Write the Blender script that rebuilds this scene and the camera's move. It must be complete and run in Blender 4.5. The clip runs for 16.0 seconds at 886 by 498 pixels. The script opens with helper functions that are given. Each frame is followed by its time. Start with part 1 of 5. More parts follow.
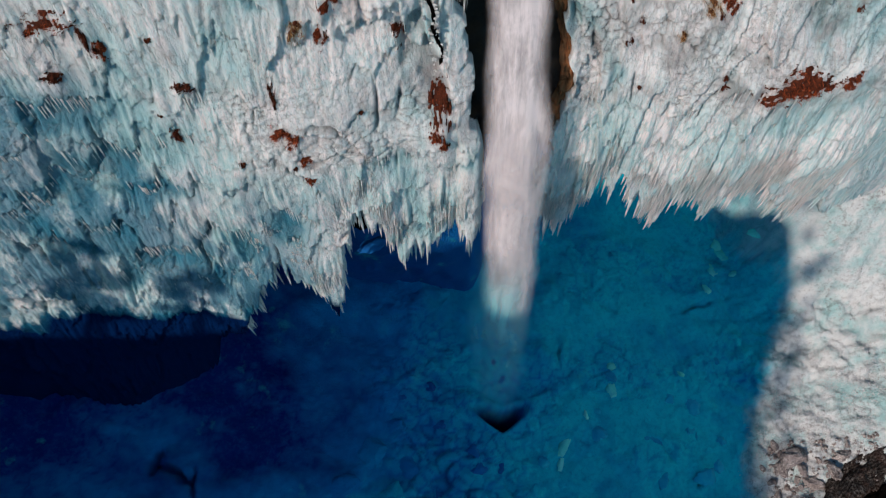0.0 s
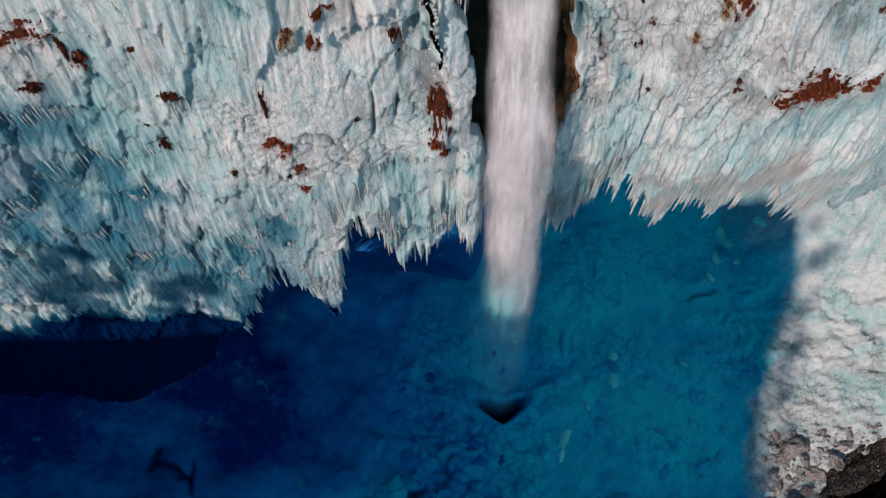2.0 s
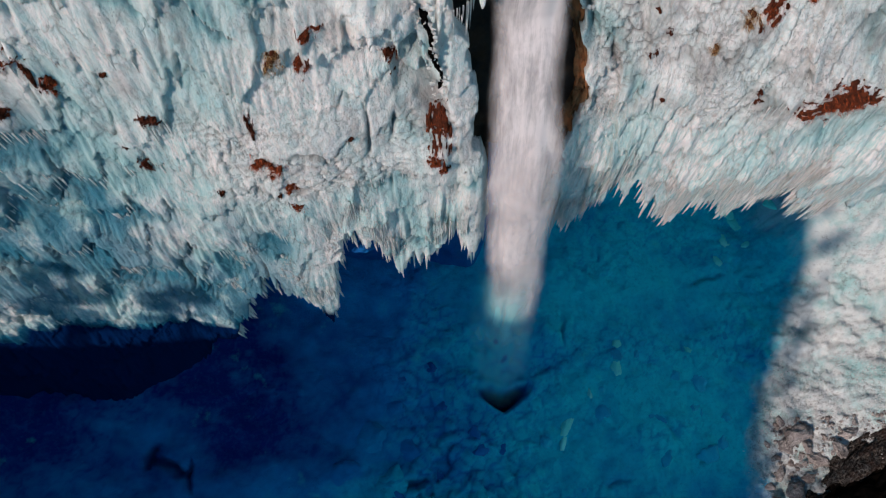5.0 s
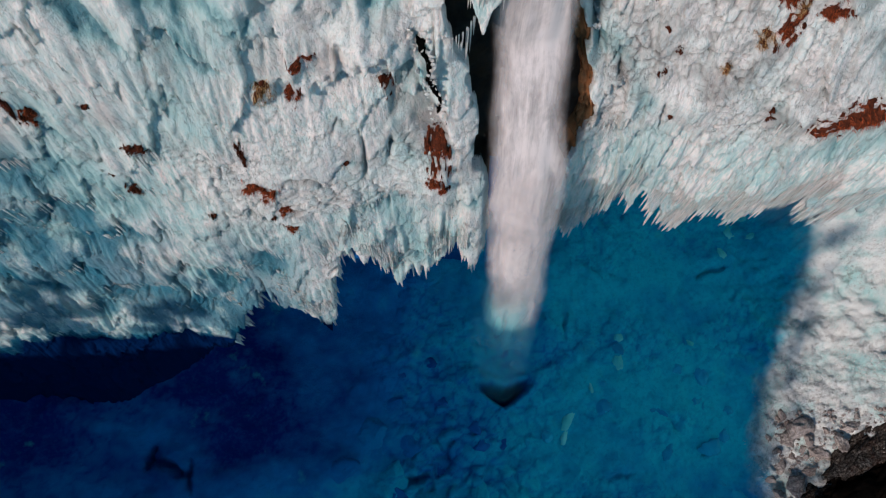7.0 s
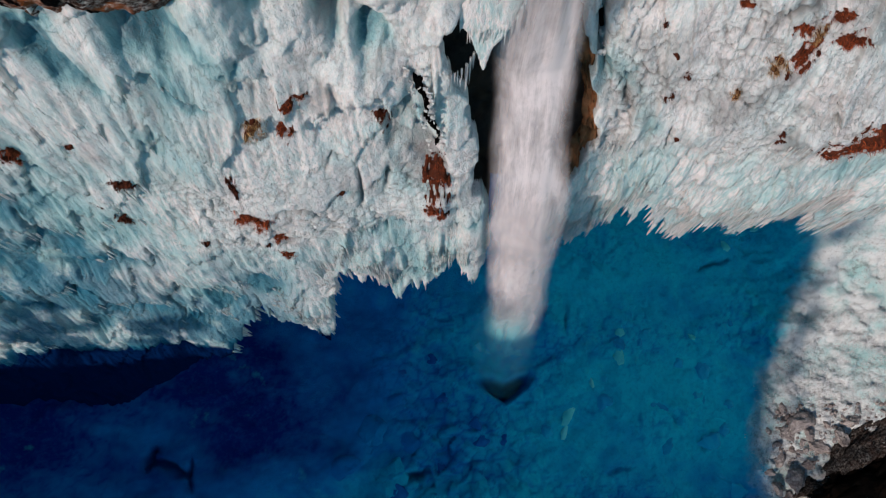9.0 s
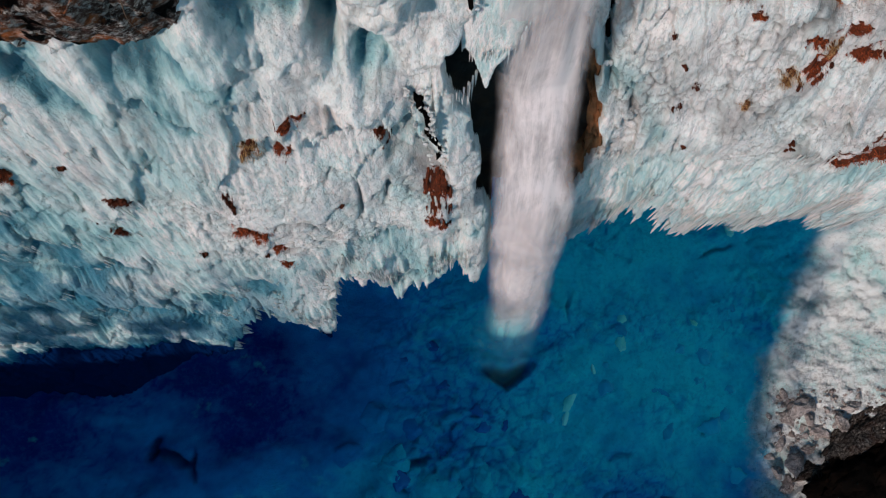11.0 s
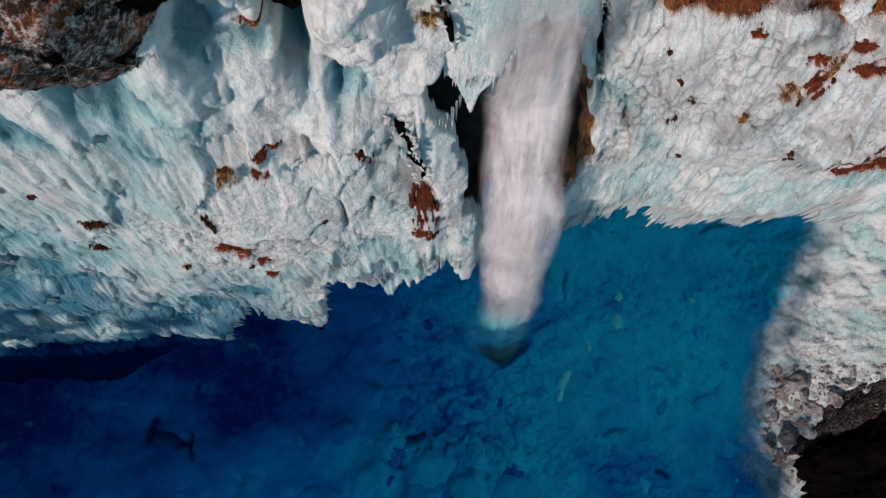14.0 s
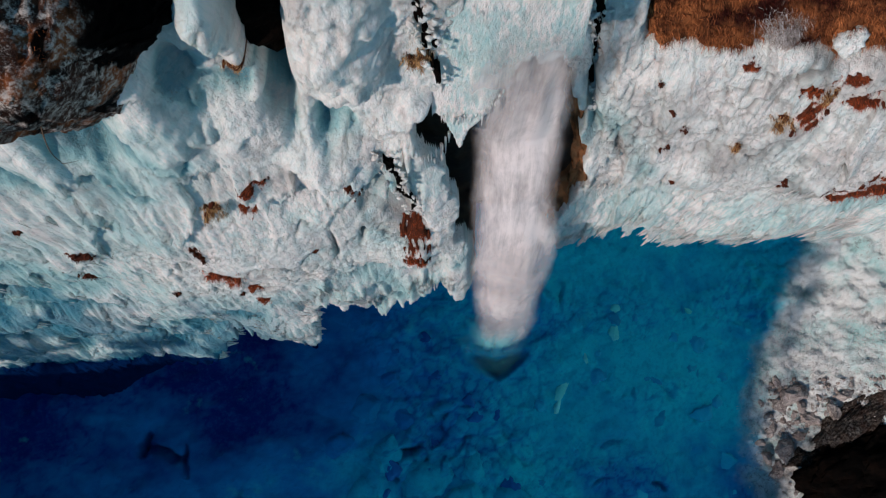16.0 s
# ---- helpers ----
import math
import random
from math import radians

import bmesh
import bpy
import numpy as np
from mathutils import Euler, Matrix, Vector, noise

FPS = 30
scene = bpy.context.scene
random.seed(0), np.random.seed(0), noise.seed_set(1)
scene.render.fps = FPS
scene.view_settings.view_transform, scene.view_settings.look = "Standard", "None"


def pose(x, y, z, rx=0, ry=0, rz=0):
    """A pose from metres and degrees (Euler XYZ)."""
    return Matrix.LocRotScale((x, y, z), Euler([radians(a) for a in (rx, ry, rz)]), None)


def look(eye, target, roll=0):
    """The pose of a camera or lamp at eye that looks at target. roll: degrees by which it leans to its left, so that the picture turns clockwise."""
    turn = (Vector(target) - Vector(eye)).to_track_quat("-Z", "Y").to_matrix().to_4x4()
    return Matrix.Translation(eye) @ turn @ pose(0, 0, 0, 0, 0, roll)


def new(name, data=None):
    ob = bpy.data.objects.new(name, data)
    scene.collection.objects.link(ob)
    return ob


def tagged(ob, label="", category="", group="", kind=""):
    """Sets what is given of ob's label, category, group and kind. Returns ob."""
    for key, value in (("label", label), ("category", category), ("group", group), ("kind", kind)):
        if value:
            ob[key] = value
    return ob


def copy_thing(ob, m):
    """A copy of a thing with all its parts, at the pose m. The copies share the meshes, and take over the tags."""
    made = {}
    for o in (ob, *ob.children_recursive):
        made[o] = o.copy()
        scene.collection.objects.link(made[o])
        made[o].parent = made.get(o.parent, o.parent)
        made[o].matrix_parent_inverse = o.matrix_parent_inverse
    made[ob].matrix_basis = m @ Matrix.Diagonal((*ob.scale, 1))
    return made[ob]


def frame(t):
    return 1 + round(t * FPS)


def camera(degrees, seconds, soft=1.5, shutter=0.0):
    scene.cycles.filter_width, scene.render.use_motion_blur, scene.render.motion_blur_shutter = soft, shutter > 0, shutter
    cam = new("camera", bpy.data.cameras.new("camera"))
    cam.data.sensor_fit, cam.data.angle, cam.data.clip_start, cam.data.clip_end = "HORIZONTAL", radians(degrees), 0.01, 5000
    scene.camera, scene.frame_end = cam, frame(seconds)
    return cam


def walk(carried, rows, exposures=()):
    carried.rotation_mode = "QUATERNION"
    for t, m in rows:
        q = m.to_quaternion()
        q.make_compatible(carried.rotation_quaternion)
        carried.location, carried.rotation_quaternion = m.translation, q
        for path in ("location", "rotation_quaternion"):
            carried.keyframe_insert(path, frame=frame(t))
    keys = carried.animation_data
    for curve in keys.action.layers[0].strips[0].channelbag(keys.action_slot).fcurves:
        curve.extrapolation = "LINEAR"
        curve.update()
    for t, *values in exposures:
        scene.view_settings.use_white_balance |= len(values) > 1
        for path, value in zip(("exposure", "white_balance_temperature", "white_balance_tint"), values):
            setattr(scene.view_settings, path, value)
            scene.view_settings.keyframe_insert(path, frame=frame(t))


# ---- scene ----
# A frozen waterfall in a shaded gorge, seen from a camera that flies towards it and tilts down.
cam = camera(63.1, 16.0, 1.2)
METRES, EYE, TILT, LEAN, TURN = 20.0, 78.0, -8.0, -2.0, 0.0
ROWS = [
    (0.0, 0.0, 0.0, 0.0, -2.79, -55.03, 1.96),
    (0.5, 0.0027, 0.0343, 0.0023, -2.8, -55.72, 1.95),
    (1.0, 0.0045, 0.0671, 0.0045, -2.81, -56.35, 1.96),
    (1.5, 0.0063, 0.1036, 0.0072, -2.82, -57.03, 1.97),
    (2.0, 0.008, 0.1376, 0.0098, -2.82, -57.68, 2.0),
    (2.5, 0.0099, 0.1719, 0.0117, -2.83, -58.32, 2.02),
    (3.0, 0.0126, 0.2096, 0.0141, -2.82, -59.03, 2.03),
    (3.5, 0.0148, 0.2448, 0.0163, -2.82, -59.68, 2.04),
    (6.0, 0.0273, 0.4311, 0.0273, -2.87, -63.11, 2.16),
    (6.5, 0.031, 0.4682, 0.0322, -2.87, -63.76, 2.19),
    (7.0, 0.0348, 0.5098, 0.0383, -2.86, -64.48, 2.22),
    (7.5, 0.0391, 0.5492, 0.0438, -2.86, -65.14, 2.25),
    (8.0, 0.0431, 0.5904, 0.0505, -2.86, -65.87, 2.27),
    (8.5, 0.0464, 0.6269, 0.0562, -2.85, -66.54, 2.32),
    (9.0, 0.0494, 0.6637, 0.061, -2.85, -67.23, 2.34),
    (11.5, 0.0582, 0.7955, 0.0794, -2.84, -70.63, 2.49),
    (12.0, 0.0632, 0.8217, 0.0813, -2.82, -71.33, 2.52),
    (12.5, 0.0699, 0.846, 0.0834, -2.81, -71.99, 2.56),
    (13.0, 0.0791, 0.8712, 0.0844, -2.81, -72.7, 2.58),
    (13.5, 0.0881, 0.8942, 0.0847, -2.82, -73.34, 2.6),
    (14.0, 0.0964, 0.918, 0.0856, -2.83, -73.97, 2.62),
    (14.5, 0.1032, 0.939, 0.088, -2.84, -73.99, 2.63),
    (15.0, 0.1089, 0.9588, 0.0893, -2.83, -74.01, 2.63),
    (15.5, 0.1139, 0.9723, 0.0902, -2.82, -74.03, 2.67),
    (16.0, 0.12, 0.9819, 0.0922, -2.83, -74.05, 2.67),
]
walk(cam, [(t, pose(0, 0, EYE, TILT, LEAN, TURN) @ pose(METRES * x, METRES * y, METRES * z, 90 + pitch, roll, yaw)) for t, x, y, z, yaw, pitch, roll in ROWS])

# ---------------------------------------------------------------- light
SUN_WAY = Vector((0.62, 0.55, -0.55)).normalized()
world = bpy.data.worlds.new("world")
scene.world = world
world.use_nodes = True
wn, wl = world.node_tree.nodes, world.node_tree.links
sky = wn.new("ShaderNodeTexSky")
sky.sky_type = "NISHITA"
sky.sun_disc = False
sky.sun_elevation = math.asin(-SUN_WAY.z)
sky.sun_rotation = math.atan2(-SUN_WAY.x, -SUN_WAY.y)
sky.altitude, sky.air_density, sky.dust_density, sky.ozone_density = 1500, 1.0, 0.2, 3.0
tint = wn.new("ShaderNodeMixRGB")
tint.blend_type = "MULTIPLY"
tint.inputs[0].default_value = 1.0
tint.inputs[2].default_value = (0.40, 0.85, 0.83, 1)
wl.new(sky.outputs[0], tint.inputs[1])
wl.new(tint.outputs[0], wn["Background"].inputs[0])
wn["Background"].inputs[1].default_value = 0.126
sun = new("sun", bpy.data.lights.new("sun", "SUN"))
sun.data.energy, sun.data.angle, sun.data.color = 3.4, radians(0.9), (1.0, 0.89, 0.805)
sun.matrix_world = look((-60, -30, 120), Vector((-60, -30, 120)) + SUN_WAY)
scene.view_settings.exposure = 0.0


# ---------------------------------------------------------------- noise
def rnd(ix, iy, seed):
    h = (ix.astype(np.int64) * 374761393 + iy.astype(np.int64) * 668265263 + seed * 974711) & 0xFFFFFFFF
    h = ((h ^ (h >> 13)) * 1274126177) & 0xFFFFFFFF
    return ((h ^ (h >> 16)) & 0xFFFFFF) / float(0xFFFFFF)


def vnoise(x, y, seed=0):
    """Smooth value noise, -1 to 1."""
    x, y = np.asarray(x, float), np.asarray(y, float)
    ix, iy = np.floor(x), np.floor(y)
    fx, fy = x - ix, y - iy
    fx, fy = fx * fx * (3 - 2 * fx), fy * fy * (3 - 2 * fy)
    a, b = rnd(ix, iy, seed), rnd(ix + 1, iy, seed)
    c, d = rnd(ix, iy + 1, seed), rnd(ix + 1, iy + 1, seed)
    return 2 * ((a + (b - a) * fx) * (1 - fy) + (c + (d - c) * fx) * fy) - 1


def fbm(x, y, octaves=4, seed=0, gain=0.5):
    out, amp, total = 0.0, 1.0, 0.0
    for k in range(octaves):
        x, y = 0.8 * x - 0.6 * y, 0.6 * x + 0.8 * y
        out = out + amp * vnoise(x * 2 ** k + 17.3 * k, y * 2 ** k + 9.1 * k, seed + k)
        total += amp
        amp *= gain
    return out / total


def billow(x, y, octaves=4, seed=0, gain=0.5):
    """Puffy noise, -1 to 1, with creases between rounded lumps."""
    out, amp, total = 0.0, 1.0, 0.0
    for k in range(octaves):
        x, y = 0.8 * x - 0.6 * y, 0.6 * x + 0.8 * y
        out = out + amp * (1 - 3.2 * np.abs(vnoise(x * 2 ** k + 7.3 * k, y * 2 ** k + 5.1 * k, seed + k)))
        total += amp
        amp *= gain
    return out / total


def cells(x, y, seed=0):
    """Distance to the nearest and second nearest scattered point, and a random value of the nearest."""
    x, y = np.asarray(x, float), np.asarray(y, float)
    ix, iy = np.floor(x), np.floor(y)
    d1, d2, val = np.full(x.shape, 9.0), np.full(x.shape, 9.0), np.zeros(x.shape)
    for dx in (-1, 0, 1):
        for dy in (-1, 0, 1):
            px = ix + dx + rnd(ix + dx, iy + dy, seed + 5)
            py = iy + dy + rnd(ix + dx, iy + dy, seed + 6)
            d = np.hypot(x - px, y - py)
            near = d < d1
            d2 = np.where(near, d1, np.minimum(d2, d))
            val = np.where(near, rnd(ix + dx, iy + dy, seed + 7), val)
            d1 = np.where(near, d, d1)
    return d1, d2, val


def smooth(a, b, v):
    t = np.clip((np.asarray(v, float) - a) / (b - a), 0, 1)
    return t * t * (3 - 2 * t)


def steps(lo, hi, step, out_lo, out_hi, grow=1.25):
    """Even steps from lo to hi, then growing ones outwards."""
    mid = list(np.arange(lo, hi + step / 2, step))
    for sign, end in ((-1, out_lo), (1, out_hi)):
        s, v, far = step, mid[0] if sign < 0 else mid[-1], []
        while (v - end) * sign < 0:
            s = s * grow
            v = v + sign * s
            far.append(v)
        mid = far[::-1] + mid if sign < 0 else mid + far
    return np.array(mid)


# ---------------------------------------------------------------- meshes
def link(name, mesh, material, parent=None, label="", shade=True):
    ob = new(name, mesh)
    if material is not None and not mesh.materials:
        mesh.materials.append(material)
    if shade:
        mesh.polygons.foreach_set("use_smooth", np.ones(len(mesh.polygons), bool))
    if parent is not None:
        ob.parent = parent
    if label:
        tagged(ob, label)
    return ob


def raw(name, verts, faces):
    """A mesh from arrays: verts n x 3, faces m x 4 or m x 3."""
    verts, faces = np.asarray(verts, np.float32), np.asarray(faces, np.int32)
    mesh = bpy.data.meshes.new(name)
    mesh.vertices.add(len(verts))
    mesh.vertices.foreach_set("co", verts.ravel())
    k = faces.shape[1]
    mesh.loops.add(faces.size)
    mesh.loops.foreach_set("vertex_index", faces.ravel())
    mesh.polygons.add(len(faces))
    mesh.polygons.foreach_set("loop_start", np.arange(0, faces.size, k, dtype=np.int32))
    mesh.update(calc_edges=True)
    mesh.validate()
    return mesh


def attribute(mesh, name, values):
    a = mesh.attributes.new(name, "FLOAT", "POINT")
    a.data.foreach_set("value", np.asarray(values, np.float32).ravel())


def sheet(name, P, keep=None, flip=False, back=None, marks=None):
    """A sheet from a grid of points P (rows, columns, 3); keep: which cells stay; back: a vector by which the cut edge is drawn back to give thickness."""
    r, c = P.shape[:2]
    idx = np.arange(r * c).reshape(r, c)
    quads = np.stack([idx[:-1, :-1], idx[:-1, 1:], idx[1:, 1:], idx[1:, :-1]], -1)
    if flip:
        quads = quads[..., ::-1]
    cell = np.ones((r - 1, c - 1), bool) if keep is None else keep
    faces = quads[cell]
    verts = P.reshape(-1, 3)
    if back is not None:
        pad = np.pad(cell, 1)
        rims = []
        for (dr, dc), (e0, e1) in (((-1, 0), (0, 1)), ((0, 1), (1, 2)), ((1, 0), (2, 3)), ((0, -1), (3, 0))):
            other = pad[1 + dr:1 + dr + r - 1, 1 + dc:1 + dc + c - 1]
            q = np.stack([idx[:-1, :-1], idx[:-1, 1:], idx[1:, 1:], idx[1:, :-1]], -1)[cell & ~other]
            rims.append(np.stack([q[:, e1], q[:, e0]], -1))
        rim = np.concatenate(rims)
        n = len(verts)
        verts = np.concatenate([verts, verts + np.array(back)])
        walls = np.stack([rim[:, 0], rim[:, 1], rim[:, 1] + n, rim[:, 0] + n], -1)
        faces = np.concatenate([faces, walls[:, ::-1] if flip else walls])
    used = np.unique(faces)
    remap = np.zeros(len(verts), np.int64)
    remap[used] = np.arange(len(used))
    mesh = raw(name, verts[used], remap[faces])
    for key, values in (marks or {}).items():
        v = np.asarray(values).ravel()
        if back is not None:
            v = np.concatenate([v, v])
        attribute(mesh, key, v[used])
    return mesh


# ---------------------------------------------------------------- materials
def material(name, roughness=0.6, specular=0.3):
    m = bpy.data.materials.new(name)
    m.use_nodes = True
    n = m.node_tree.nodes
    b = n["Principled BSDF"]
    b.inputs["Roughness"].default_value = roughness
    b.inputs["Specular IOR Level"].default_value = specular
    return m, n, m.node_tree.links, b


def coords(n, l, scale=(1, 1, 1)):
    g = n.new("ShaderNodeNewGeometry")
    mp = n.new("ShaderNodeMapping")
    mp.inputs["Scale"].default_value = scale
    l.new(g.outputs["Position"], mp.inputs["Vector"])
    return mp.outputs[0]


def noise_node(n, l, scale, detail=5, rough=0.6, stretch=(1, 1, 1), distortion=0.0, shift=""):
    """Noise in the world's metres; shift names an attribute that offsets it from tier to tier."""
    t = n.new("ShaderNodeTexNoise")
    t.inputs["Scale"].default_value, t.inputs["Detail"].default_value = scale, detail
    t.inputs["Roughness"].default_value, t.inputs["Distortion"].default_value = rough, distortion
    where = coords(n, l, stretch)
    if shift:
        add = n.new("ShaderNodeVectorMath")
        l.new(where, add.inputs[0])
        l.new(times(n, l, attr(n, shift), 37.0), add.inputs[1])
        where = add.outputs[0]
    l.new(where, t.inputs["Vector"])
    return t.outputs["Fac"]


def ramp(n, l, fac, stops):
    r = n.new("ShaderNodeValToRGB")
    e = r.color_ramp.elements
    while len(e) < len(stops):
        e.new(0.5)
    for k, (p, c) in enumerate(stops):
        e[k].position = p
        e[k].color = (*c, 1) if len(c) == 3 else c
    l.new(fac, r.inputs[0])
    return r.outputs[0]


def mix(n, l, fac, a, b, mode="MIX"):
    m = n.new("ShaderNodeMixRGB")
    m.blend_type = mode
    for k, v in ((0, fac), (1, a), (2, b)):
        if isinstance(v, (int, float)):
            m.inputs[k].default_value = v
        elif isinstance(v, tuple):
            m.inputs[k].default_value = (*v, 1)
        else:
            l.new(v, m.inputs[k])
    return m.outputs[0]


def bump(n, l, b, height, strength, distance):
    k = n.new("ShaderNodeBump")
    k.inputs["Strength"].default_value, k.inputs["Distance"].default_value = strength, distance
    l.new(height, k.inputs["Height"])
    l.new(k.outputs[0], b.inputs["Normal"])


def grey(v):
    return (v, v, v)


def attr(n, name):
    at = n.new("ShaderNodeAttribute")
    at.attribute_name = name
    return at.outputs["Fac"]


def times(n, l, a, k):
    sc = n.new("ShaderNodeMath")
    sc.operation = "MULTIPLY"
    l.new(a, sc.inputs[0])
    if isinstance(k, (int, float)):
        sc.inputs[1].default_value = k
    else:
        l.new(k, sc.inputs[1])
    return sc.outputs[0]


def crack_node(n, l, scale, wander):
    """Distance to the joints between broken pieces of crust."""
    v = n.new("ShaderNodeTexVoronoi")
    v.feature = "DISTANCE_TO_EDGE"
    v.inputs["Scale"].default_value = scale
    c = coords(n, l, (1, 1, 1.25))
    k = n.new("ShaderNodeTexNoise")
    k.inputs["Scale"].default_value, k.inputs["Detail"].default_value = 1.6, 5
    l.new(c, k.inputs["Vector"])
    l.new(mix(n, l, wander, c, k.outputs["Color"], "ADD"), v.inputs["Vector"])
    return v.outputs["Distance"]


def ice_material(name, teal, snow, stain, stain_amount=0.5):
    """Ice with vertical clear streaks that break at each tier, snow crust where 'snow' is high, old blue ice and
    painted shade where 'blue' is high, and brown mineral stains.
    """
    m, n, l, b = material(name, 0.45, 0.3)
    streak = noise_node(n, l, 1.0, 6, 0.6, (1.9, 1.9, 0.16), 0.15, "tier")
    hair = noise_node(n, l, 1.0, 5, 0.65, (9.0, 9.0, 0.4), 0.1, "tier")
    wide = noise_node(n, l, 0.42, 5, 0.6, (1.0, 1.0, 0.45), 0.4)
    body = mix(n, l, 0.34, mix(n, l, 0.55, streak, hair), wide)
    col = ramp(n, l, body, [(0.41, teal), (0.485, (0.50, 0.62, 0.61)), (0.55, snow)])
    col = mix(n, l, times(n, l, attr(n, "snow"), 0.7), col, snow)
    depth = times(n, l, attr(n, "teal"), ramp(n, l, noise_node(n, l, 0.55, 6, 0.62, (1.2, 1.2, 0.4), 0.4), [(0.30, grey(0.4)), (0.53, grey(1))]))
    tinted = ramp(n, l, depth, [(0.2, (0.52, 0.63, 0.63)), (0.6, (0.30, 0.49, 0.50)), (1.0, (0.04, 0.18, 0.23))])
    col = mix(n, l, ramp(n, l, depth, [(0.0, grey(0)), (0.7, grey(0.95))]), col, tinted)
    mauve = ramp(n, l, noise_node(n, l, 0.55, 7, 0.7, (1.0, 1.0, 0.7), 0.5), [(0.50, grey(0)), (0.66, grey(stain_amount))])
    hold = n.new("ShaderNodeMapRange")
    hold.inputs["To Min"].default_value = 0.3
    l.new(attr(n, "snow"), hold.inputs["Value"])
    col = mix(n, l, times(n, l, mauve, hold.outputs[0]), col, stain)
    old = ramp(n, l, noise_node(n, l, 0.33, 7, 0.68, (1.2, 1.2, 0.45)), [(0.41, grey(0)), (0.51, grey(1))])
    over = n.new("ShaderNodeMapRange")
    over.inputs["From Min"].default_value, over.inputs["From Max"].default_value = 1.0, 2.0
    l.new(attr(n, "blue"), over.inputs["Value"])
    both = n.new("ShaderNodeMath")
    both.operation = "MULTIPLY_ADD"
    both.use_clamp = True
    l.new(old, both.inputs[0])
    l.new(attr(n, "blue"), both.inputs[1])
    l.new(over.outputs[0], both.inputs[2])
    fine = ramp(n, l, noise_node(n, l, 2.6, 6, 0.75, (1.3, 1.3, 0.5)), [(0.53, grey(0)), (0.72, grey(0.36))])
    col = mix(n, l, fine, col, tuple(0.62 * c for c in stain))
    hatch = ramp(n, l, noise_node(n, l, 1.0, 4, 0.6, (11.0, 11.0, 1.6), 0.0, "tier"), [(0.55, grey(0)), (0.68, grey(0.8))])
    where = ramp(n, l, noise_node(n, l, 0.6, 4, 0.6, (1.0, 1.0, 0.8)), [(0.50, grey(0)), (0.62, grey(1))])
    col = mix(n, l, mix(n, l, 1.0, hatch, where, "MULTIPLY"), col, (0.15, 0.17, 0.175))
    # Where 'blue' passes 1 the foot's deep shade is painted navy.
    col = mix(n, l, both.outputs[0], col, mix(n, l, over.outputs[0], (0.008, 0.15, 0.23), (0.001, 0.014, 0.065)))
    # Dark clefts: dirt in the joints, painted shade in slits and under ledges.
    col = mix(n, l, times(n, l, attr(n, "dirt_shade"), 0.8), col, (0.045, 0.036, 0.034))
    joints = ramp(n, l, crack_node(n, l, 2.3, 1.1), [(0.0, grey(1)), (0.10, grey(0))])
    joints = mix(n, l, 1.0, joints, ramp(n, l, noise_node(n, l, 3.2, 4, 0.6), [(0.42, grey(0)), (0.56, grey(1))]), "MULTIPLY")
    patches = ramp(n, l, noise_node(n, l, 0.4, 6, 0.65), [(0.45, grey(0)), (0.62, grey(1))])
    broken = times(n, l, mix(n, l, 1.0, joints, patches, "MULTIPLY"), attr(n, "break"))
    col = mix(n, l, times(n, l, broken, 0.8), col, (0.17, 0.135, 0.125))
    l.new(col, b.inputs["Base Color"])
    h = mix(n, l, 0.5, mix(n, l, 0.5, noise_node(n, l, 2.0, 5, 0.5, (2.2, 2.2, 0.22), 0.0, "tier"), hair), noise_node(n, l, 2.4, 8, 0.68))
    h = mix(n, l, broken, h, (0.0, 0.0, 0.0))
    bump(n, l, b, h, 1.0, 0.28)
    outside_foot = n.new("ShaderNodeMapRange")
    outside_foot.inputs["To Min"].default_value, outside_foot.inputs["To Max"].default_value = 0.55, 0.0
    l.new(over.outputs[0], outside_foot.inputs["Value"])
    l.new(outside_foot.outputs[0], b.inputs["Subsurface Weight"])
    l.new(outside_foot.outputs[0], b.inputs["Specular IOR Level"])
    b.inputs["Subsurface Radius"].default_value = (0.55, 0.7, 0.75)
    b.inputs["Subsurface Scale"].default_value = 0.6
    return m


ICE = ice_material("fluted_ice", (0.32, 0.53, 0.54), (0.83, 0.76, 0.735), (0.40, 0.325, 0.31), 0.62)


def snow_material(name, a, c, stain, amount):
    m, n, l, b = material(name, 0.7, 0.2)
    col = ramp(n, l, noise_node(n, l, 0.25, 6, 0.6), [(0.35, a), (0.65, c)])
    spots = ramp(n, l, noise_node(n, l, 0.9, 7, 0.7), [(0.56, grey(0)), (0.72, grey(amount))])
    col = mix(n, l, spots, col, stain)
    l.new(col, b.inputs["Base Color"])
    h = mix(n, l, 0.5, noise_node(n, l, 2.5, 6, 0.65), noise_node(n, l, 9.0, 5, 0.65))
    bump(n, l, b, h, 0.6, 0.15)
    return m


